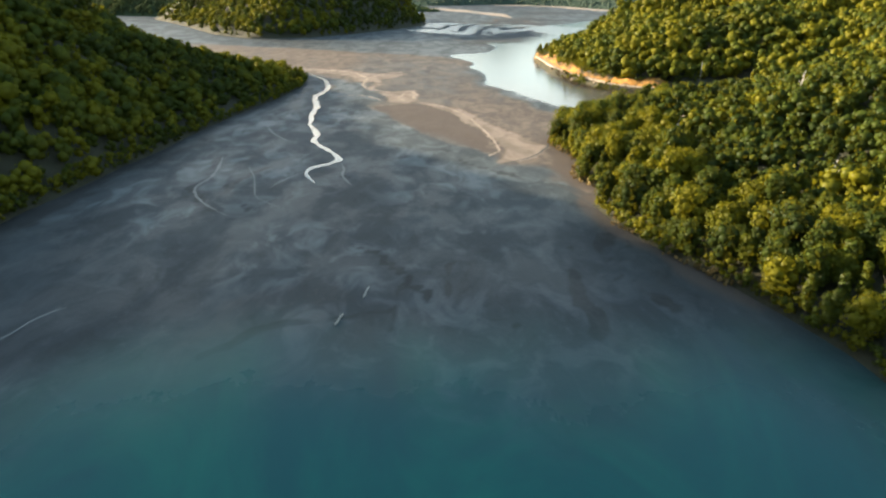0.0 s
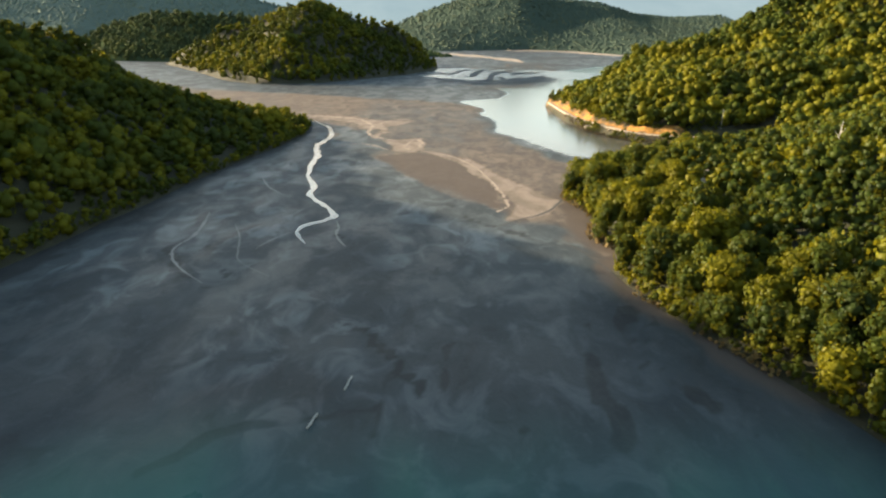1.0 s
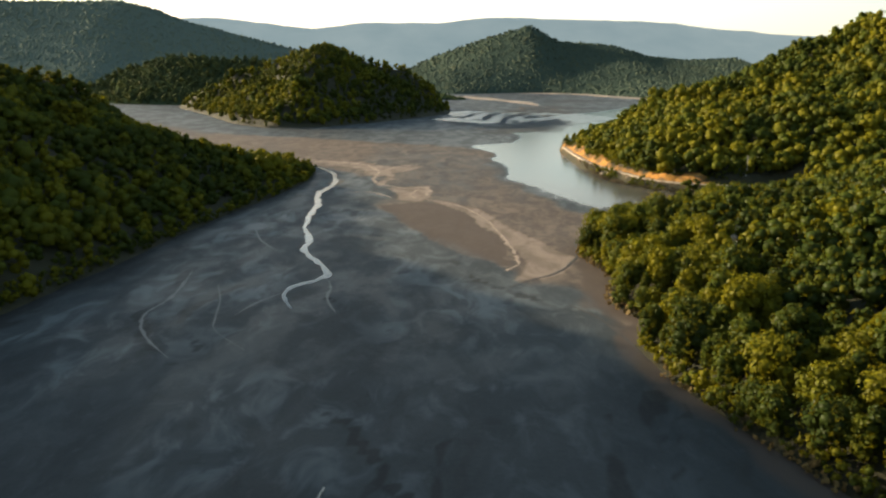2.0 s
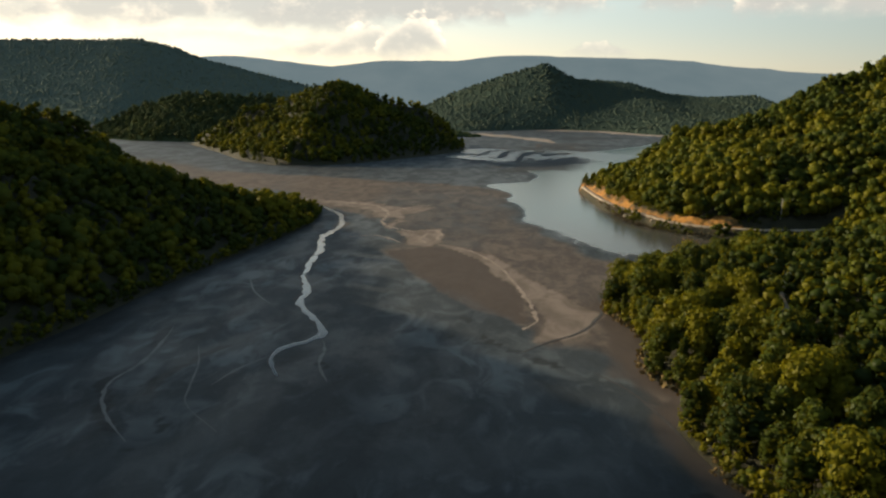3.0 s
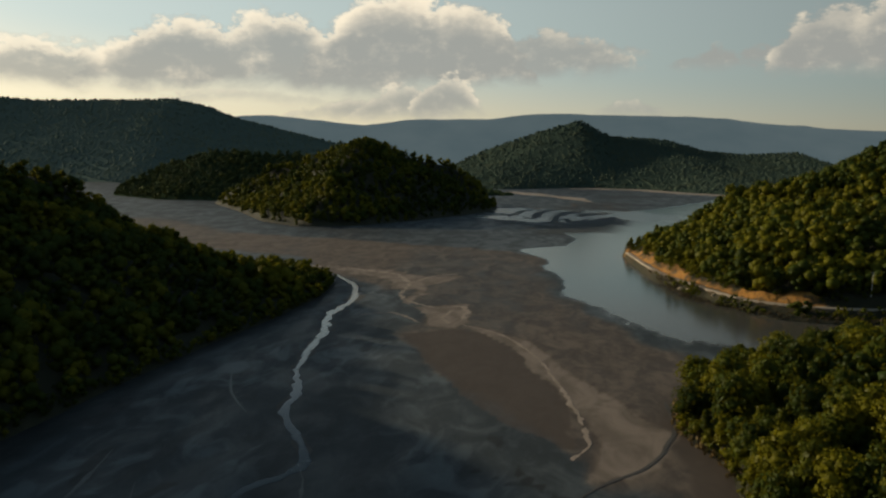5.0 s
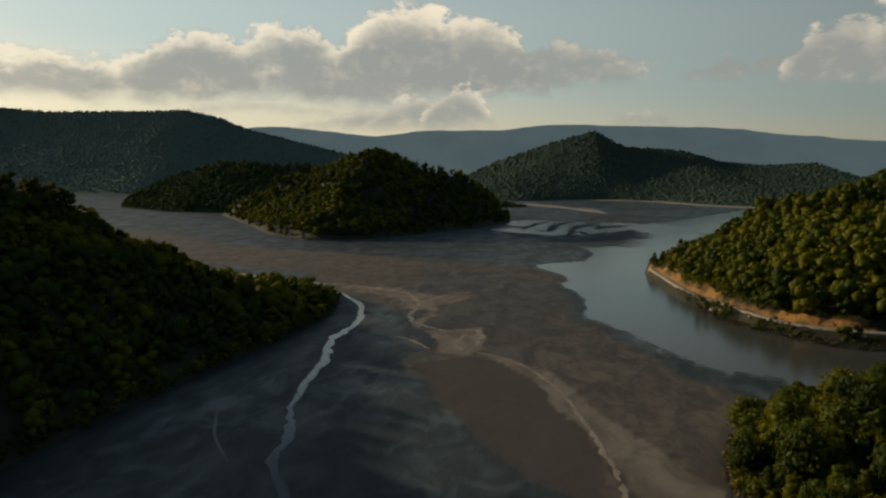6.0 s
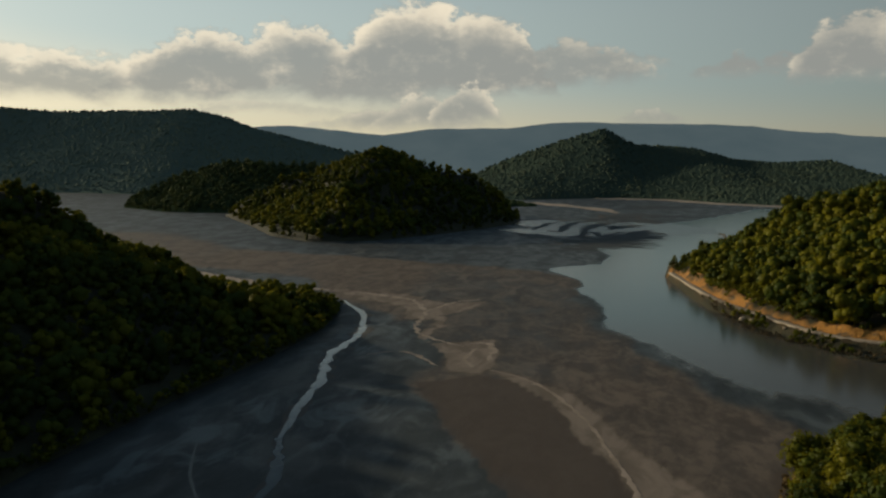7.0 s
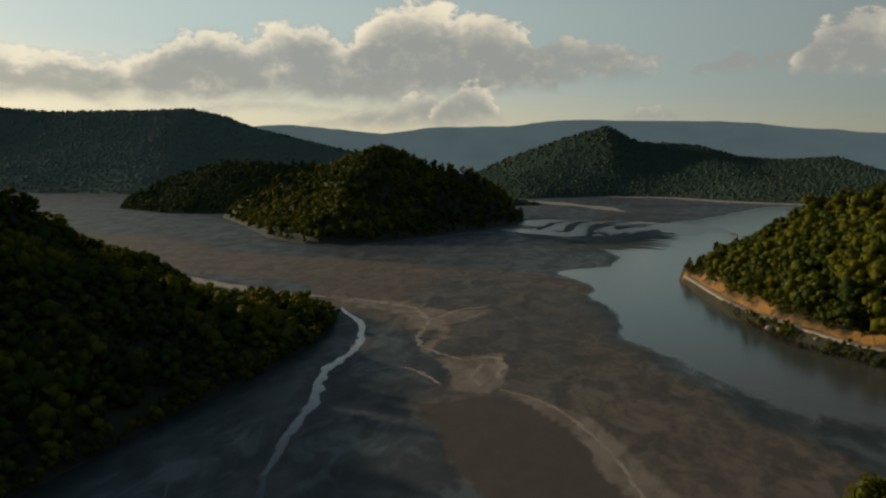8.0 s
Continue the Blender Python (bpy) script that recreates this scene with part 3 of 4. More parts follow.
UPPER = 9          # points of the stream that carry open milky water
MAIN_STREAM = [(-84, 464), (-78, 452), (-69, 436), (-62, 406), (-62, 385), (-63, 370), (-58, 345), (-57, 329), (-54, 303), (-48, 284), (-47, 271), (-38, 254), (-34, 244), (-36, 238), (-41, 231), (-41, 223), (-37, 214)]
ribbon("stream_bed", MAIN_STREAM, [2, 4.5, 5, 4.6, 6, 6.5, 5.6, 5, 4.0, 3.6, 3, 2.6, 2.4, 2.2, 2, 1.6, 0.6], 0.03, CREEK, "dark wet margin of the stream", "stream bed", 1.5, 0.5, 8)
ribbon("stream", MAIN_STREAM[:UPPER], [0.8, 2.0, 2.4, 2.2, 2.8, 3.4, 2.6, 2.0, 1.3], 0.06, STREAM, "pale milky stream winding through grey mud", "stream", 0.9, 0.42, 2)
ribbon("stream", MAIN_STREAM[UPPER - 1:], [1.3, 2.0, 2.0, 2.1, 2.3, 2.3, 2.0, 1.4, 0.4], 0.055, STREAM_TAIL, "dull tail of the stream thinning out on mud", "stream", 0.9, 0.42, 9)
ribbon("stream", [(-73, 246), (-71, 236), (-69, 221), (-70, 208), (-67, 199), (-61, 190), (-54, 182)], [0.2, 0.6, 0.7, 0.9, 0.7, 0.5, 0.2], 0.05, RILL, "thin milky side stream bent like a hook", "stream", 0.7, 0.7, 3)
ribbon("stream", [(-70, 298), (-67, 290), (-63, 281), (-55, 269)], [0.2, 0.6, 0.7, 0.2], 0.05, RILL, "short milky rill on the mud", "stream", 1.2, 0.3, 4)
for i, fan in enumerate(([(-35, 243), (-31, 233), (-30, 222), (-26, 212)], [(-41, 228), (-46, 219), (-49, 208)])):
    ribbon("stream", fan, [0.3, 0.7, 0.8, 0.2], 0.05, RILL, "faint milky finger of the stream's fan", "stream", 0.8, 0.6, 11 + i)
ribbon("stream", [(-61, 232), (-56, 219), (-53, 207), (-50, 198), (-40, 187)], [0.15, 0.35, 0.5, 0.35, 0.15], 0.05, RILL, "faint milky rill on the mud", "stream", 1.2, 0.3, 5)
ribbon("stream", [(-76, 108), (-73, 114), (-71, 122), (-68, 127)], [0.4, 0.5, 0.6, 0.3], 0.05, STREAM, "narrow pale line of scum on the water", "stream", 1.0, 0.3, 6)

SAND_LINES = [
    ([(-84, 484), (-66, 475), (-53, 464), (-45, 441), (-44, 414), (-36, 398), (-24, 388)], [0.8, 2.0, 1.4, 1.0, 1.2, 1.0, 0.5]),
    ([(-26, 390), (-17, 394), (-14, 384), (-15, 372)], [0.5, 1.6, 1.2, 0.4]),
    ([(-52, 374), (-46, 378), (-39, 377), (-29, 364)], [0.5, 1.2, 1.0, 0.4]),
    ([(-26, 472), (-36, 464), (-45, 443)], [0.4, 1.2, 0.8]),
    ([(-20, 386), (-22, 374), (-19, 364)], [0.4, 0.9, 0.4]),
    ([(-14, 362), (-2, 352), (10, 326), (17, 290), (20, 262), (16, 251)], [0.3, 0.7, 0.6, 0.7, 0.9, 0.4]),
]
for i, (line, widths) in enumerate(SAND_LINES):
    ribbon("sandbar", line, [1.5 * w for w in widths], 0.06, SANDBAR, "thin ridge of pale dry sand on the mud", "sand bar", 0.8, 0.9, 30 + i)
ribbon("sandbar", [(-186, 536), (-170, 522), (-148, 508), (-122, 494), (-97, 487)], [3, 9, 8, 6, 2], 0.07, SANDBAR, "bank of pale dry sand behind the headland", "sand bar", 2.0, 0.35, 45)
ribbon("sandbar", [(-20, 1345), (0, 1310), (30, 1250), (63, 1188), (84, 1130), (92, 1085)], [18, 34, 32, 26, 20, 6], 0.08, SANDBAR, "curved bar of pale sand across the far flat", "sand bar", 8, 0.4, 41)
# this last pale band paints the sky's reflection in water below the mountain
ribbon("sandbar", [(90, 1500), (155, 1510), (225, 1460), (280, 1345), (350, 1275), (420, 1240)], [24, 70, 64, 46, 40, 16], 0.08, SANDBAR, "pale band below the far mountain, sand colour for sky-bright water", "sand bar", 10, 0.4, 42)
ribbon("stream", [(40, 288), (39, 272), (36, 262), (30, 250), (21, 241), (14, 232)], [0.6, 1.0, 1.0, 0.7, 0.6, 0.2], 0.07, CREEK, "narrow dark creek cut through the sand", "stream", 1.2, 0.35, 43)
ribbon("stream", [(30, 222), (36, 212), (40, 198), (42, 186)], [0.2, 0.6, 0.8, 0.3], 0.07, CREEK, "narrow dark creek along the muddy shore", "stream", 1.2, 0.35, 44)
# shallow water on the far flat, with banks of dark silt standing out of it
ribbon("water", [(-42, 830), (-12, 822), (14, 828), (37, 850), (61, 872), (86, 895), (112, 940)], [6, 60, 150, 200, 200, 140, 20], 0.05, POOL, "sheet of shallow grey-green water on the far flat", "shallow water", 2.0, 0.12, 60)
SILT_BANKS = [
    ([(24, 672), (34, 686), (45, 708), (58, 734), (76, 780), (94, 842)], [16, 40, 46, 38, 30, 8]),
    ([(-24, 798), (-16, 790), (-2, 764), (13, 749), (32, 736)], [4, 14, 18, 14, 16]),
    ([(-10, 826), (-2, 868), (8, 911), (24, 941)], [3, 7, 9, 3]),
    ([(4, 826), (14, 814), (19, 850), (23, 888), (33, 873)], [3, 9, 7, 8, 3]),
    ([(33, 806), (40, 846), (47, 876), (65, 925), (86, 934)], [3, 9, 15, 26, 8]),
    ([(29, 766), (41, 814), (50, 780), (70, 822)], [4, 8, 8, 4]),
    ([(60, 842), (70, 872), (84, 892), (98, 902)], [4, 18, 22, 6]),
    ([(78, 976), (99, 952), (116, 918)], [8, 30, 10]),
    ([(42, 925), (52, 962), (70, 990), (92, 1010)], [3, 16, 18, 5]),
    ([(16, 884), (28, 902), (36, 930), (46, 940)], [3, 10, 12, 3]),
    ([(80, 1000), (104, 1040), (135, 1040), (160, 1030)], [6, 40, 50, 12]),
    ([(110, 1180), (170, 1230), (235, 1240)], [10, 60, 16]),
]
for i, (line, widths) in enumerate(SILT_BANKS):
    ribbon("silt_bank", line, widths, 0.12, SILT, "low bank of dark wet silt in shallow water", "silt bank", 1.5, 0.75, 61 + i)


# ---- trees ----
def ico(sub):
    bm = bmesh.new()
    bmesh.ops.create_icosphere(bm, subdivisions=sub, radius=1.0)
    v = np.array([p.co[:] for p in bm.verts])
    f = np.array([[q.index for q in p.verts] for p in bm.faces])
    bm.free()
    return v, f


ICO1, ICO2 = ico(1), ico(2)
rng = np.random.default_rng(7)


def crown_of(lobes, leaves, size, core, tall, wide, point=0.0, fill=0.66):
    """A crown one high unit tall over its foot at 0: lobes of foliage, each a dark core under many small leaf sprays.
    point: 0 for a round crown, 1 for a spire."""
    verts, tris, at = [], [], 0
    centres = []
    for i in range(lobes):
        h = (i + 0.5) / lobes
        reach = (math.sin(math.pi * (0.12 + 0.83 * h)) ** 0.7) * (1 - point) + (1.05 - h) * 0.75 * point
        a = i * 2.4 + rng.uniform(-0.5, 0.5)
        r = wide * 0.5 * reach * rng.uniform(0.35, 0.75)
        c = np.array([math.cos(a) * r, math.sin(a) * r, tall * (0.24 + 0.64 * h)])
        b = wide * (0.22 + 0.12 * rng.random()) * (1 - 0.45 * point * h)
        centres.append((c, np.array([b, b, b * rng.uniform(0.8, 1.1)])))
    for c, b in centres:
        v, f = core
        bumps = 1 + 0.25 * (rng.random(len(v)) - 0.5)
        verts.append(c + v * b * fill * bumps[:, None])
        tris.append(f + at)
        at += len(v)
    per = leaves // lobes
    for c, b in centres:
        n = rng.normal(size=(per, 3))
        n[:, 2] = n[:, 2] * 0.9 + 0.25
        n /= np.linalg.norm(n, axis=1)[:, None]
        p = c + n * b * (0.74 + 0.46 * rng.random((per, 1)))
        face = n + 0.32 * rng.normal(size=(per, 3))
        face /= np.linalg.norm(face, axis=1)[:, None]
        t = np.cross(face, rng.normal(size=(per, 3)))
        t /= np.linalg.norm(t, axis=1)[:, None]
        s = np.cross(face, t)
        k = size * rng.uniform(0.6, 1.25, (per, 1))
        quad = np.stack([p - t * k, p + s * k * 0.55 - face * k * 0.15, p + t * k, p - s * k * 0.6 - face * k * 0.1], 1)
        verts.append(quad.reshape(-1, 3))
        q = at + np.arange(per)[:, None] * 4
        tris.append(np.concatenate([q + [0, 1, 2], q + [0, 2, 3]]))
        at += per * 4
    return np.concatenate(verts), np.concatenate(tris)


def trunk_of(tall, thick, bare=False):
    """A tapered trunk with a few limbs."""
    verts, tris = [], []

    def limb(p, q, r0, r1, sides=6):
        base = len(verts)
        p, q = Vector(p), Vector(q)
        z = (q - p).normalized()
        x = z.orthogonal().normalized()
        y = z.cross(x)
        mid = (p + q) / 2 + x * (q - p).length * 0.04
        for c, r in ((p, r0), (mid, (r0 + r1) / 2), (q, r1)):
            for i in range(sides):
                a = i * math.tau / sides
                verts.append(tuple(c + (x * math.cos(a) + y * math.sin(a)) * r))
        for k in range(2):
            for i in range(sides):
                a, b = base + k * sides + i, base + k * sides + (i + 1) % sides
                tris.extend([(a, b, b + sides), (a, b + sides, a + sides)])

    lean = rng.uniform(-0.05, 0.05, 2) * tall
    top = (lean[0], lean[1], tall * (0.95 if bare else 0.72))
    limb((0, 0, -0.6), top, thick, thick * 0.35)
    for i in range(7 if bare else 4):
        h = rng.uniform(0.35, 0.85) * top[2]
        a, r = rng.uniform(0, math.tau), tall * rng.uniform(0.14, 0.24)
        foot = (lean[0] * h / top[2], lean[1] * h / top[2], h)
        limb(foot, (foot[0] + math.cos(a) * r, foot[1] + math.sin(a) * r, h + r * 0.9), thick * 0.4, thick * 0.12, 5)
    return np.array(verts), np.array(tris)


def scatter(height, shore, box, gap, margin=1.5, clear=None, seed=1):
    """Places for trees on a jittered grid inside a shore: x, y, ground height, distance from the shore."""
    r = np.random.default_rng(seed)
    gx, gy = np.meshgrid(np.arange(box[0], box[2], gap), np.arange(box[1], box[3], gap))
    gx, gy = gx.ravel(), gy.ravel()
    gx, gy = gx + r.uniform(-0.48, 0.48, len(gx)) * gap, gy + r.uniform(-0.48, 0.48, len(gy)) * gap
    ds = inside(gx, gy, shore)
    ok = ds > margin
    if clear is not None:
        ok &= clear(gx, gy)
    gx, gy, ds = gx[ok], gy[ok], ds[ok]
    return gx, gy, height(gx, gy), ds


def forest(name, kinds, places, tall, mat, label, seed=2, low=0.75, sink=0.02):
    """All trees of a wood as one mesh; each tree has a tint of its own."""
    r = np.random.default_rng(seed)
    x, y, z, ds = places
    verts, tris, tint, at = [], [], [], 0
    stand = value_noise(x / 45, y / 45, seed + 60, 3)
    for i in range(len(x)):
        v, f = kinds[r.integers(len(kinds))]
        h = tall * r.uniform(0.65, 1.25) * (1 + stand[i] * 0.5) * (low + (1 - low) * min(1.0, ds[i] / 14))
        a, w = r.uniform(0, math.tau), h * r.uniform(0.85, 1.2)
        c, s = math.cos(a) * w, math.sin(a) * w
        verts.append(np.stack([x[i] + v[:, 0] * c - v[:, 1] * s, y[i] + v[:, 0] * s + v[:, 1] * c, z[i] - sink * h + v[:, 2] * h], 1))
        tris.append(f + at)
        at += len(v)
        tint.append(np.full(len(v), np.clip(0.5 + stand[i] * 1.2 + r.uniform(-0.35, 0.35), 0, 1)))
    me = mesh_of(name, np.concatenate(verts), np.concatenate(tris), mat, tint=np.concatenate(tint))
    return tagged(new(name, smooth(me)), label, "forest", kind="stuff")


TRAIL = [(90, 268), (84, 262), (79, 251), (75, 236), (70, 222), (67, 214)]


def off_road(x, y):
    d, u = to_line(x, y, ROAD)
    sea = (d < 16) & (inside(x, y, RIGHT_SHORE) < 9) & (y > 372)
    path, _ = to_line(x, y, TRAIL)
    return (path > 1.7) & ((d > 6.2) | (d > 4.2) & (value_noise(x / 9, y / 9, 25, 3) < -0.03) | (u > 8.5) & (d > 4)) & ~sea


NEAR_TALL = 8.6
near_kinds = [crown_of(11, 990, 0.046, ICO1, 1.0, w, p, 0.60) for w, p in ((0.66, 0.1), (0.58, 0.2), (0.80, 0), (0.52, 0.5), (0.62, 0.3), (0.84, 0), (0.40, 0.7))]
mid_kinds = [crown_of(6, 108, 0.080, ICO1, 1.0, w, p, 0.78) for w, p in ((0.70, 0), (0.62, 0.1), (0.84, 0), (0.55, 0.3), (0.44, 0.7), (0.66, 0.2), (0.88, 0))]
far_kinds = [crown_of(4, 44, 0.092, ICO1, 1.0, w, p, 0.88) for w, p in ((0.8, 0), (0.95, 0), (0.7, 0.2), (0.85, 0.1), (0.6, 0.6))]
dim_kinds = [crown_of(1, 0, 0.10, ICO1, 0.62, w, 0, 1.0) for w in (1.8, 2.0, 2.3, 1.9)]

# the wood on the east slope: the trees of the stretch by the shore are things of their own
ex, ey, ez, eds = scatter(right_h, RIGHT_SHORE, (36, 60, 270, 640), 4.6, 1.5, off_road, 3)
pick = (ex < 100) & (ey > 92) & (ey < 330)
order = np.argsort(np.where(pick, eds, 1e6))[:min(300, int(pick.sum()))]
single = np.zeros(len(ex), bool)
single[order] = True
TREE_LABEL = "leafy broadleaf tree with a yellow-green crown on the slope"
models = []
for v, f in near_kinds:
    crown = smooth(mesh_of("crown", v * NEAR_TALL, f, LEAF_THING))
    tv, tf = trunk_of(NEAR_TALL, 0.2)
    models.append((crown, smooth(mesh_of("trunk", tv, tf, BARK))))
for i in order:
    crown, trunk = models[rng.integers(len(models))]
    tree = tagged(new("tree"), TREE_LABEL, "tree", "trees along the east shore")
    k = rng.uniform(0.72, 1.32) * (0.80 + 0.20 * min(1.0, eds[i] / 12))
    tree.matrix_world = pose(ex[i], ey[i], ez[i], rng.uniform(-4, 4), rng.uniform(-4, 4), rng.uniform(0, 360)) @ Matrix.Diagonal((k, k, k * rng.uniform(0.9, 1.15), 1))
    for kind, me in (("trunk", trunk), ("crown", crown)):
        new(kind, me).parent = tree
south = ~single & (ey < 345)
north = ~single & (ey >= 345)
rest = (ex[south], ey[south], ez[south], eds[south])
forest("woodland", mid_kinds, rest, 8.6, LEAF, "dense broadleaf wood in evening sun on the slope", 5, 0.5)
forest("woodland", far_kinds, (ex[north], ey[north], ez[north], eds[north]), 8.8, LEAF, "dense broadleaf wood above the gravel road", 12, 0.6)
forest("woodland", far_kinds, scatter(left_h, LEFT_SHORE, (-285, 110, -70, 600), 5.4, 0.8, lambda x, y: ~((x > -168) & (y > 408)), 4), 9.0, LEAF, "dense broadleaf wood in shade on the slope", 6, 0.5, 0.22)
forest("woodland", far_kinds, scatter(left_h, LEFT_SHORE, (-168, 408, -70, 520), 4.0, 0.6, lambda x, y: ~((x < -124) & (y > 448)), 14), 6.3, LEAF, "low sunlit trees on the tip of the headland", 16, 0.6, 0.1)
forest("woodland", far_kinds, scatter(island_h, ISLAND_SHORE, (-380, 690, -10, 1130), 7.0, 2, None, 5), 9.5, LEAF, "dense wood covering the island hill", 7, 0.6, 0.18)
forest("woodland", dim_kinds, scatter(toe_h, TOE_SHORE, (-310, 1140, 0, 1360), 8, 2, None, 6), 11.0, HAZED_LEAF_FAR, "dark wood on the low spit", 8, 0.6, 0.48)
forest("woodland", far_kinds, scatter(islet_h, ISLET_SHORE, (-660, 1000, -280, 1290), 8.5, 2, None, 7), 10.0, HAZED_LEAF_FAR, "dark wood on the low hill", 9, 0.6, 0.2)
forest("woodland", dim_kinds, scatter(west_h, WEST_SHORE, (-1640, 1530, -300, 2130), 9, 4, None, 8), 7.6, HAZED_LEAF_WEST, "distant wood on the long mountain", 10, 0.6, 0.48)
forest("woodland", dim_kinds, scatter(east_h, EAST_SHORE, (-260, 1220, 900, 1920), 8.0, 4, None, 9), 6.6, HAZED_LEAF_DISTANT, "distant wood on the pointed mountain", 11, 0.6, 0.48)


# scrub along the water's edge
scrub_kinds = [crown_of(2, 30, 0.16, ICO1, 1.0, w, p) for w, p in ((1.3, 0), (1.0, 0), (0.8, 0.4))]
for shore, height, box, tag, seed in ((RIGHT_SHORE, right_h, (36, 70, 160, 380), "low yellow-green scrub along the muddy shore", 21), (LEFT_SHORE, left_h, (-200, 150, -70, 560), "low scrub along the muddy headland shore", 22)):
    sx, sy, sz, sd = scatter(height, shore, box, 2.0, 0.1, None, seed)
    ok = sd < 3.4
    forest("scrub", scrub_kinds, (sx[ok], sy[ok], np.maximum(sz[ok], -0.1), sd[ok]), 2.6, LEAF, tag, seed, 1.0)

qx, qy, qz, qd = scatter(right_h, RIGHT_SHORE, (60, 378, 170, 575), 1.7, -0.3, None, 26)
qr, qu = to_line(qx, qy, ROAD)
ok = (qd < 4.0) & (qr > 3.0)
forest("scrub", scrub_kinds, (qx[ok], qy[ok], np.maximum(qz[ok], -0.1), qd[ok]), 1.3, REED_DARK, "brown waterside brush below the gravel road", 26, 1.0)
rx, ry, rz, rds = scatter(right_h, RIGHT_SHORE, (36, 140, 90, 300), 1.2, -1.6, None, 24)
ok = (rds < 1.4) & (value_noise(rx / 14, ry / 14, 91, 2) > -0.12)
reed_kinds = [crown_of(1, 12, 0.3, ICO1, 1.0, 0.8, 0.4) for _ in range(3)]
forest("reeds", reed_kinds, (rx[ok], ry[ok], np.maximum(rz[ok], -0.05), np.maximum(rds[ok], 0)), 1.5, REED, "dry golden-brown reeds fringing the muddy shore", 24, 1.0)
bx, by, bz, bd = scatter(right_h, RIGHT_SHORE, (64, 376, 160, 575), 2.2, 0.5, None, 23)
rd, ru = to_line(bx, by, ROAD)
ok = (rd > 3.2) & (rd < 9) & ((value_noise(bx / 9, by / 9, 25, 3) < 0.03) | (rd > 5.6) & (bz > 4)) & (ru < 8)
forest("scrub", scrub_kinds, (bx[ok], by[ok], bz[ok], bd[ok]), 2.6, LEAF, "low scrub growing over the cut clay bank", 23, 1.0)

# ---- the far range, a self-lit backdrop ----
def glowing_range():
    crest = [(-2300, 250), (-1300, 262), (-820, 219), (-590, 244), (-190, 250), (90, 274), (630, 268), (1020, 248), (1280, 219), (1570, 198), (2100, 180), (2500, 150)]
    xs = np.linspace(-2300, 2500, 220)
    top = np.interp(xs, [c[0] for c in crest], [c[1] for c in crest]) + value_noise(xs / 120, xs * 0, 71, 4) * 14
    verts, quads = [], []
    for i, x in enumerate(xs):
        for j, (dy, f) in enumerate(((-500, 0.0), (-330, 0.45), (-120, 0.85), (0, 1.0), (200, 0.7))):
            verts.append((x, 3925 + dy + 90 * value_noise(np.array([x / 200]), np.array([j * 1.7]), 73, 3)[0], top[i] * f - 2))
    for i in range(len(xs) - 1):
        for j in range(4):
            q = i * 5 + j
            quads.append((q, q + 5, q + 6, q + 1))
    return verts, quads


m, k, out, pos = material("glowing_range")
# haze is painted in as a blue hue that emits its own light
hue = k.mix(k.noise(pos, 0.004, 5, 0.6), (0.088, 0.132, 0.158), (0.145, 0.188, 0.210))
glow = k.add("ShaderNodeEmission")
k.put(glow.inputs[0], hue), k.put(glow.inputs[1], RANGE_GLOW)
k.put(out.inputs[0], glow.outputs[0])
fv, fq = glowing_range()
tagged(new("backdrop", smooth(mesh_of("backdrop", fv, fq, m))), "mountain range on the horizon, glowing in haze blue", "mountains", kind="structure")


# ---- the road round the point ----
def build_road():
    pts = curve_points([(x, y, 0) for x, y in ROAD], 2.0)
    verts, quads = [], []
    for i, p in enumerate(pts):
        t = (pts[min(i + 1, len(pts) - 1)] - pts[max(i - 1, 0)]).normalized()
        side = Vector((-t.y, t.x, 0))
        jit = value_noise(np.array([i * 0.3, i * 0.3]), np.array([1.5, 8.5]), 81, 3) * 1.2
        for off, z in ((1.7 + jit[0], -0.35), (1.5 + jit[0], 0.10), (0.6, 0.06), (0, 0.14), (-0.6, 0.06), (-1.5 - jit[1], 0.10), (-1.7 - jit[1], -0.35)):
            q = p + side * off
            verts.append((q.x, q.y, ROAD_Z + z))
    for i in range(len(pts) - 1):
        for j in range(6):
            q = i * 7 + j
            quads.append((q, q + 1, q + 8, q + 7))
    tagged(new("road", smooth(mesh_of("road", verts, quads, TRACK))), "pale gravel road with worn wheel tracks along the bank", "road", kind="structure")


build_road()



def build_trail():
    pts = curve_points([(x, y, 0) for x, y in TRAIL], 1.5)
    px, py = np.array([p.x for p in pts]), np.array([p.y for p in pts])
    verts, quads = [], []
    for off in (-0.8, -0.3, 0.3, 0.8):
        x, y = px + off, py - off * 0.3
        verts.append(np.stack([x, y, right_h(x, y) + 0.18 - 0.06 * abs(off)], 1))
    n = len(pts)
    for j in range(3):
        quads += [(j * n + i, j * n + i + 1, (j + 1) * n + i + 1, (j + 1) * n + i) for i in range(n - 1)]
    tagged(new("trail", smooth(mesh_of("trail", np.concatenate(verts), quads, TRACK))), "short pale dirt trail between the trees", "trail", kind="structure")


build_trail()

# ---- small things ----
def part(name, verts, faces, mat, parent, label=""):
    ob = new(name, smooth(mesh_of(name, verts, faces, mat)))
    ob.parent = parent
    if label:
        ob["label"] = label
    return ob


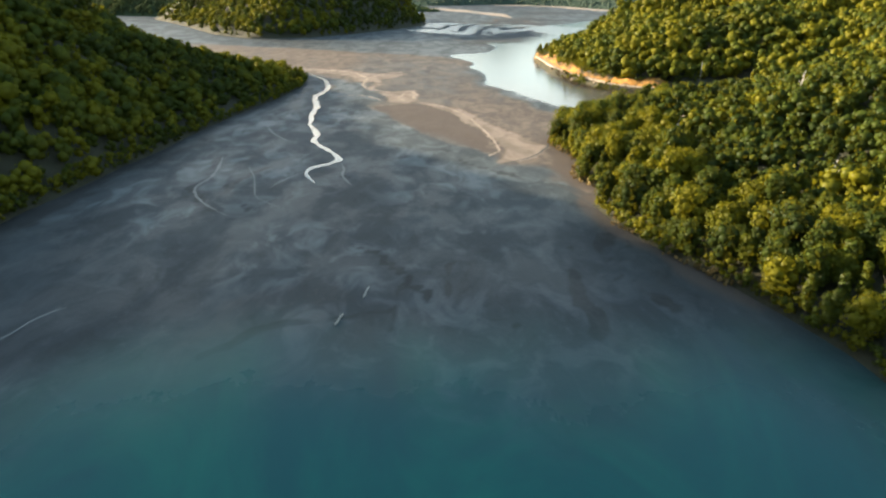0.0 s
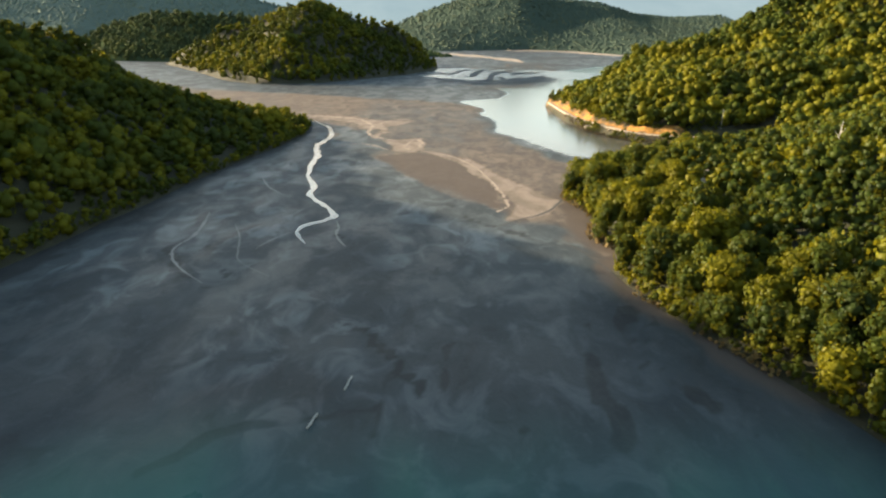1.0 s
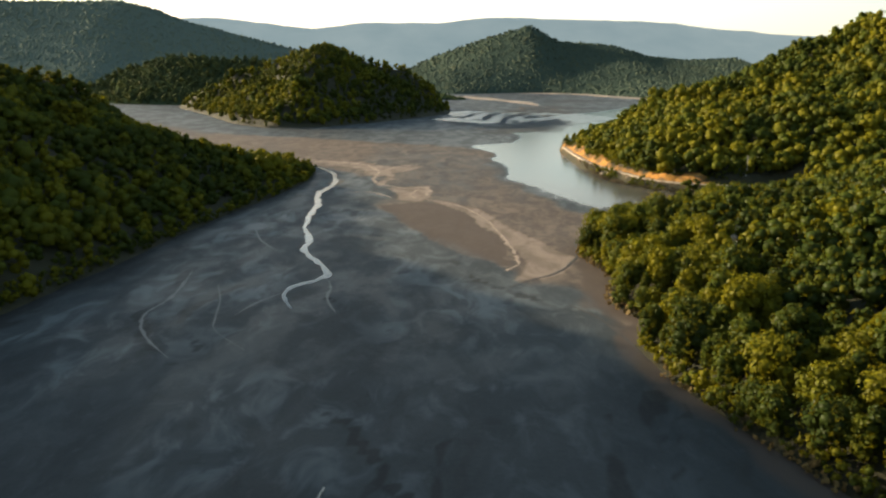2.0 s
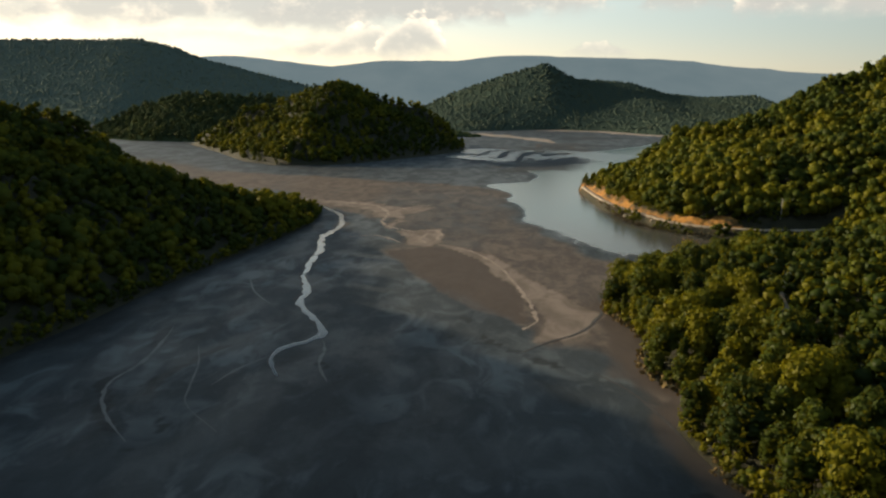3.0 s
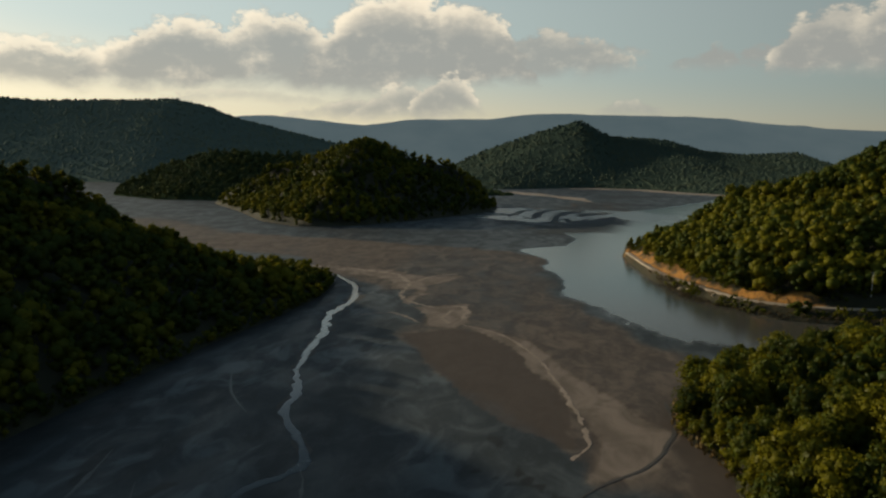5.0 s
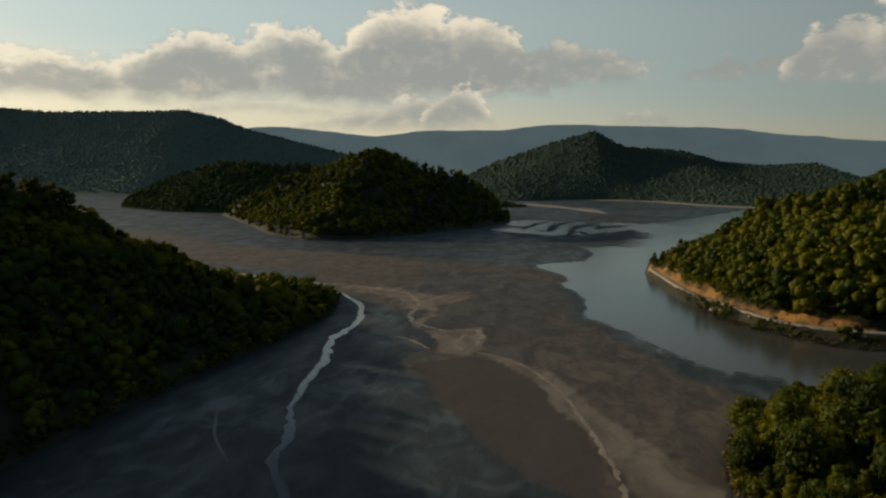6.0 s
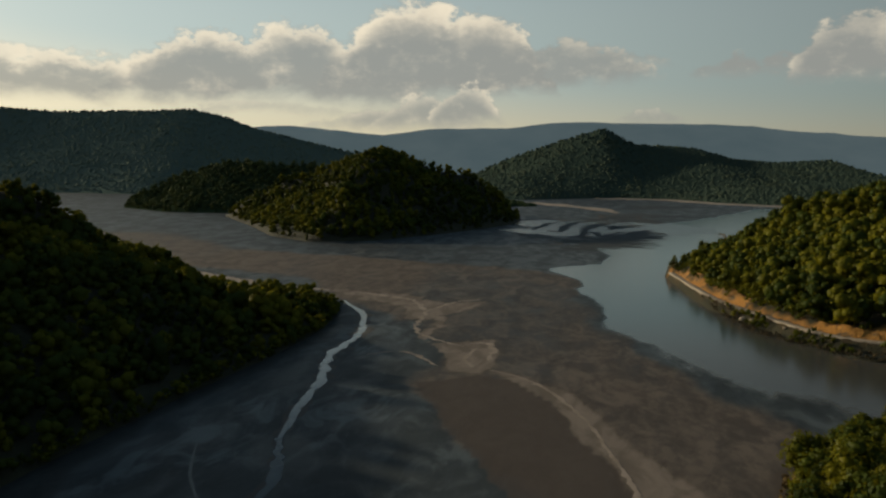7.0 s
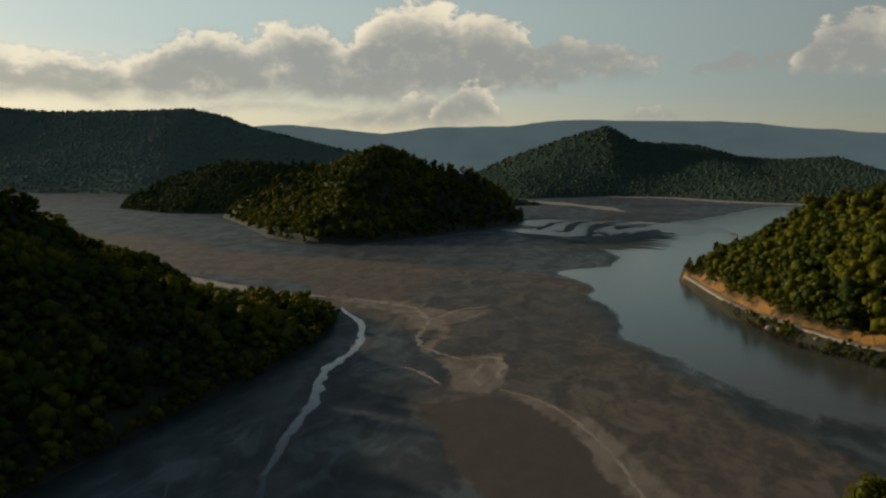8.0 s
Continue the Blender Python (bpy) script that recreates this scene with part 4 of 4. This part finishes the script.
def tube(points, radii, sides=8):
    """A round bar through the points, closed at its ends."""
    verts, tris = [], []
    pts = [Vector(p) for p in points]
    for i, p in enumerate(pts):
        z = (pts[min(i + 1, len(pts) - 1)] - pts[max(i - 1, 0)]).normalized()
        x = z.cross(Vector((0.3, 0.9, 0.31))).normalized()
        y = z.cross(x)
        verts += [tuple(p + (x * math.cos(a) + y * math.sin(a)) * radii[i]) for a in (j * math.tau / sides for j in range(sides))]
    for i in range(len(pts) - 1):
        for j in range(sides):
            a, b = i * sides + j, i * sides + (j + 1) % sides
            tris += [(a, b, b + sides), (a, b + sides, a + sides)]
    for base, end in ((0, pts[0]), ((len(pts) - 1) * sides, pts[-1])):
        verts.append(tuple(end))
        tris += [(base + j, base + (j + 1) % sides, len(verts) - 1) for j in range(sides)]
    return np.array(verts), np.array(tris)


# two bleached logs stranded in the shallow mud
for x, y, turn, length in ((-14.0, 135.0, -8, 4.4), (-17.6, 122.8, -12, 4.0)):
    v, f = tube([(0, -length / 2, 0.1), (0.06, -length / 4, 0.16), (0.0, 0, 0.2), (-0.08, length / 4, 0.26), (0.02, length / 2, 0.42)], [0.15, 0.2, 0.19, 0.16, 0.10])
    v2, f2 = tube([(-0.05, length * 0.2, 0.25), (0.3, length * 0.3, 0.5), (0.4, length * 0.36, 0.75)], [0.08, 0.06, 0.03], 6)
    log = tagged(new("log", smooth(mesh_of("log", np.concatenate([v, v2]), np.concatenate([f, f2 + len(v)]), PALE_WOOD))), "bleached log stranded on the wet grey mud", "log", "stranded logs")
    log.matrix_world = pose(x, y, 0, 0, 0, turn)


def standing_dead(x, y, height):
    z = float(right_h(np.array([x]), np.array([y]))[0])
    tree = tagged(new("dead_tree"), "bare bleached dead tree among the green crowns", "tree")
    tree.matrix_world = pose(x, y, z, 3, 4, 30)
    v, f = tube([(0, 0, -0.5), (0.1, 0.05, height * 0.35), (0.0, 0.15, height * 0.7), (0.25, 0.2, height)], [0.3, 0.25, 0.17, 0.05])
    part("trunk", v, f, PALE_WOOD, tree)
    for h, a, r in ((0.45, 0.4, 1.9), (0.58, 2.6, 1.6), (0.68, 4.4, 1.7), (0.8, 1.2, 1.2), (0.88, 3.5, 0.9)):
        v, f = tube([(0.05, 0.1, height * h), (math.cos(a) * r * 0.5, math.sin(a) * r * 0.5, height * h + r * 0.5), (math.cos(a) * r, math.sin(a) * r, height * h + r * 1.1)], [0.1, 0.07, 0.03], 6)
        part("branch", v, f, PALE_WOOD, tree)


standing_dead(86, 163, 11.5)
standing_dead(112, 240, 11.0)


def utility_pole(x, y, height):
    z = float(right_h(np.array([x]), np.array([y]))[0])
    pole = tagged(new("utility_pole"), "grey wooden utility pole beside the gravel road", "pole")
    pole.matrix_world = pose(x, y, z, 0, 1, 20)
    v, f = tube([(0, 0, -0.6), (0, 0, height * 0.5), (0, 0, height)], [0.16, 0.14, 0.11])
    part("post", v, f, PALE_WOOD, pole)
    v, f = tube([(-0.9, 0, height - 0.5), (0, 0.1, height - 0.5), (0.9, 0, height - 0.5)], [0.07, 0.08, 0.07], 6)
    part("crossarm", v, f, BARK, pole)
    for dx in (-0.8, 0.0, 0.8):
        v, f = tube([(dx, 0.05, height - 0.45), (dx, 0.05, height - 0.32), (dx, 0.05, height - 0.2)], [0.05, 0.08, 0.03], 8)
        part("insulator", v, f, RILL, pole)


utility_pole(134.5, 400.5, 9.0)

# small dark trees on the tip of the point
for x, y, s, lean in ((68, 557, 0.8, 12), (69, 547, 0.65, -8), (73.5, 558, 1.0, 4), (79, 572, 0.9, -3), (90, 596, 1.35, 2), (94, 602, 1.15, -3), (71.5, 552, 0.6, 6)):
    crown, trunk = models[6 if s > 0.55 else 3]
    tree = tagged(new("tree"), "small dark tree on the tip of the bank", "tree", "trees on the point")
    z = max(0.2, float(right_h(np.array([float(x)]), np.array([float(y)]))[0]))
    tree.matrix_world = pose(x, y, z, 0, lean, 40 * s) @ Matrix.Diagonal((s, s, s * 1.1, 1))
    for kind, me in (("trunk", trunk), ("crown", crown)):
        new(kind, me).parent = tree


def boulder(x, y, size, seed):
    v, f = ICO2
    n = np.array([noise.noise(Vector(p) * 1.3 + Vector((seed, 0, 0))) for p in v])
    v = v * (1 + 0.35 * n[:, None]) * np.array([1.0, 0.75, 0.6]) * size
    z = max(0.0, float(right_h(np.array([float(x)]), np.array([float(y)]))[0]))
    rock = tagged(new("rock", smooth(mesh_of("rock", v, f, TRACK))), "pale boulder at the foot of the road bank", "rock", "rocks by the water")
    rock.matrix_world = pose(x, y, z + size * 0.25, 0, 0, seed * 50)


for i, (x, y, s) in enumerate(((74.5, 441, 1.5), (76.5, 437, 1.0), (73.2, 446, 0.8), (69.5, 474, 0.7), (83, 421, 0.8), (68.0, 500, 0.6), (92, 406, 0.7))):
    boulder(x, y, s, i + 1)


# a drowned tree lying in the open water
v, f = tube([(150, 822, 0.1), (151, 800, 0.5), (146, 778, 0.35), (137, 752, 0.6), (131, 735, 0.1)], [0.3, 0.55, 0.6, 0.5, 0.25])
v2, f2 = tube([(146, 778, 0.4), (141, 783, 1.6), (138, 786, 2.4)], [0.3, 0.2, 0.1], 6)
tagged(new("drowned_tree", smooth(mesh_of("drowned_tree", np.concatenate([v, v2]), np.concatenate([f, f2 + len(v)]), BARK))), "dark drowned tree lying in the still water", "log")
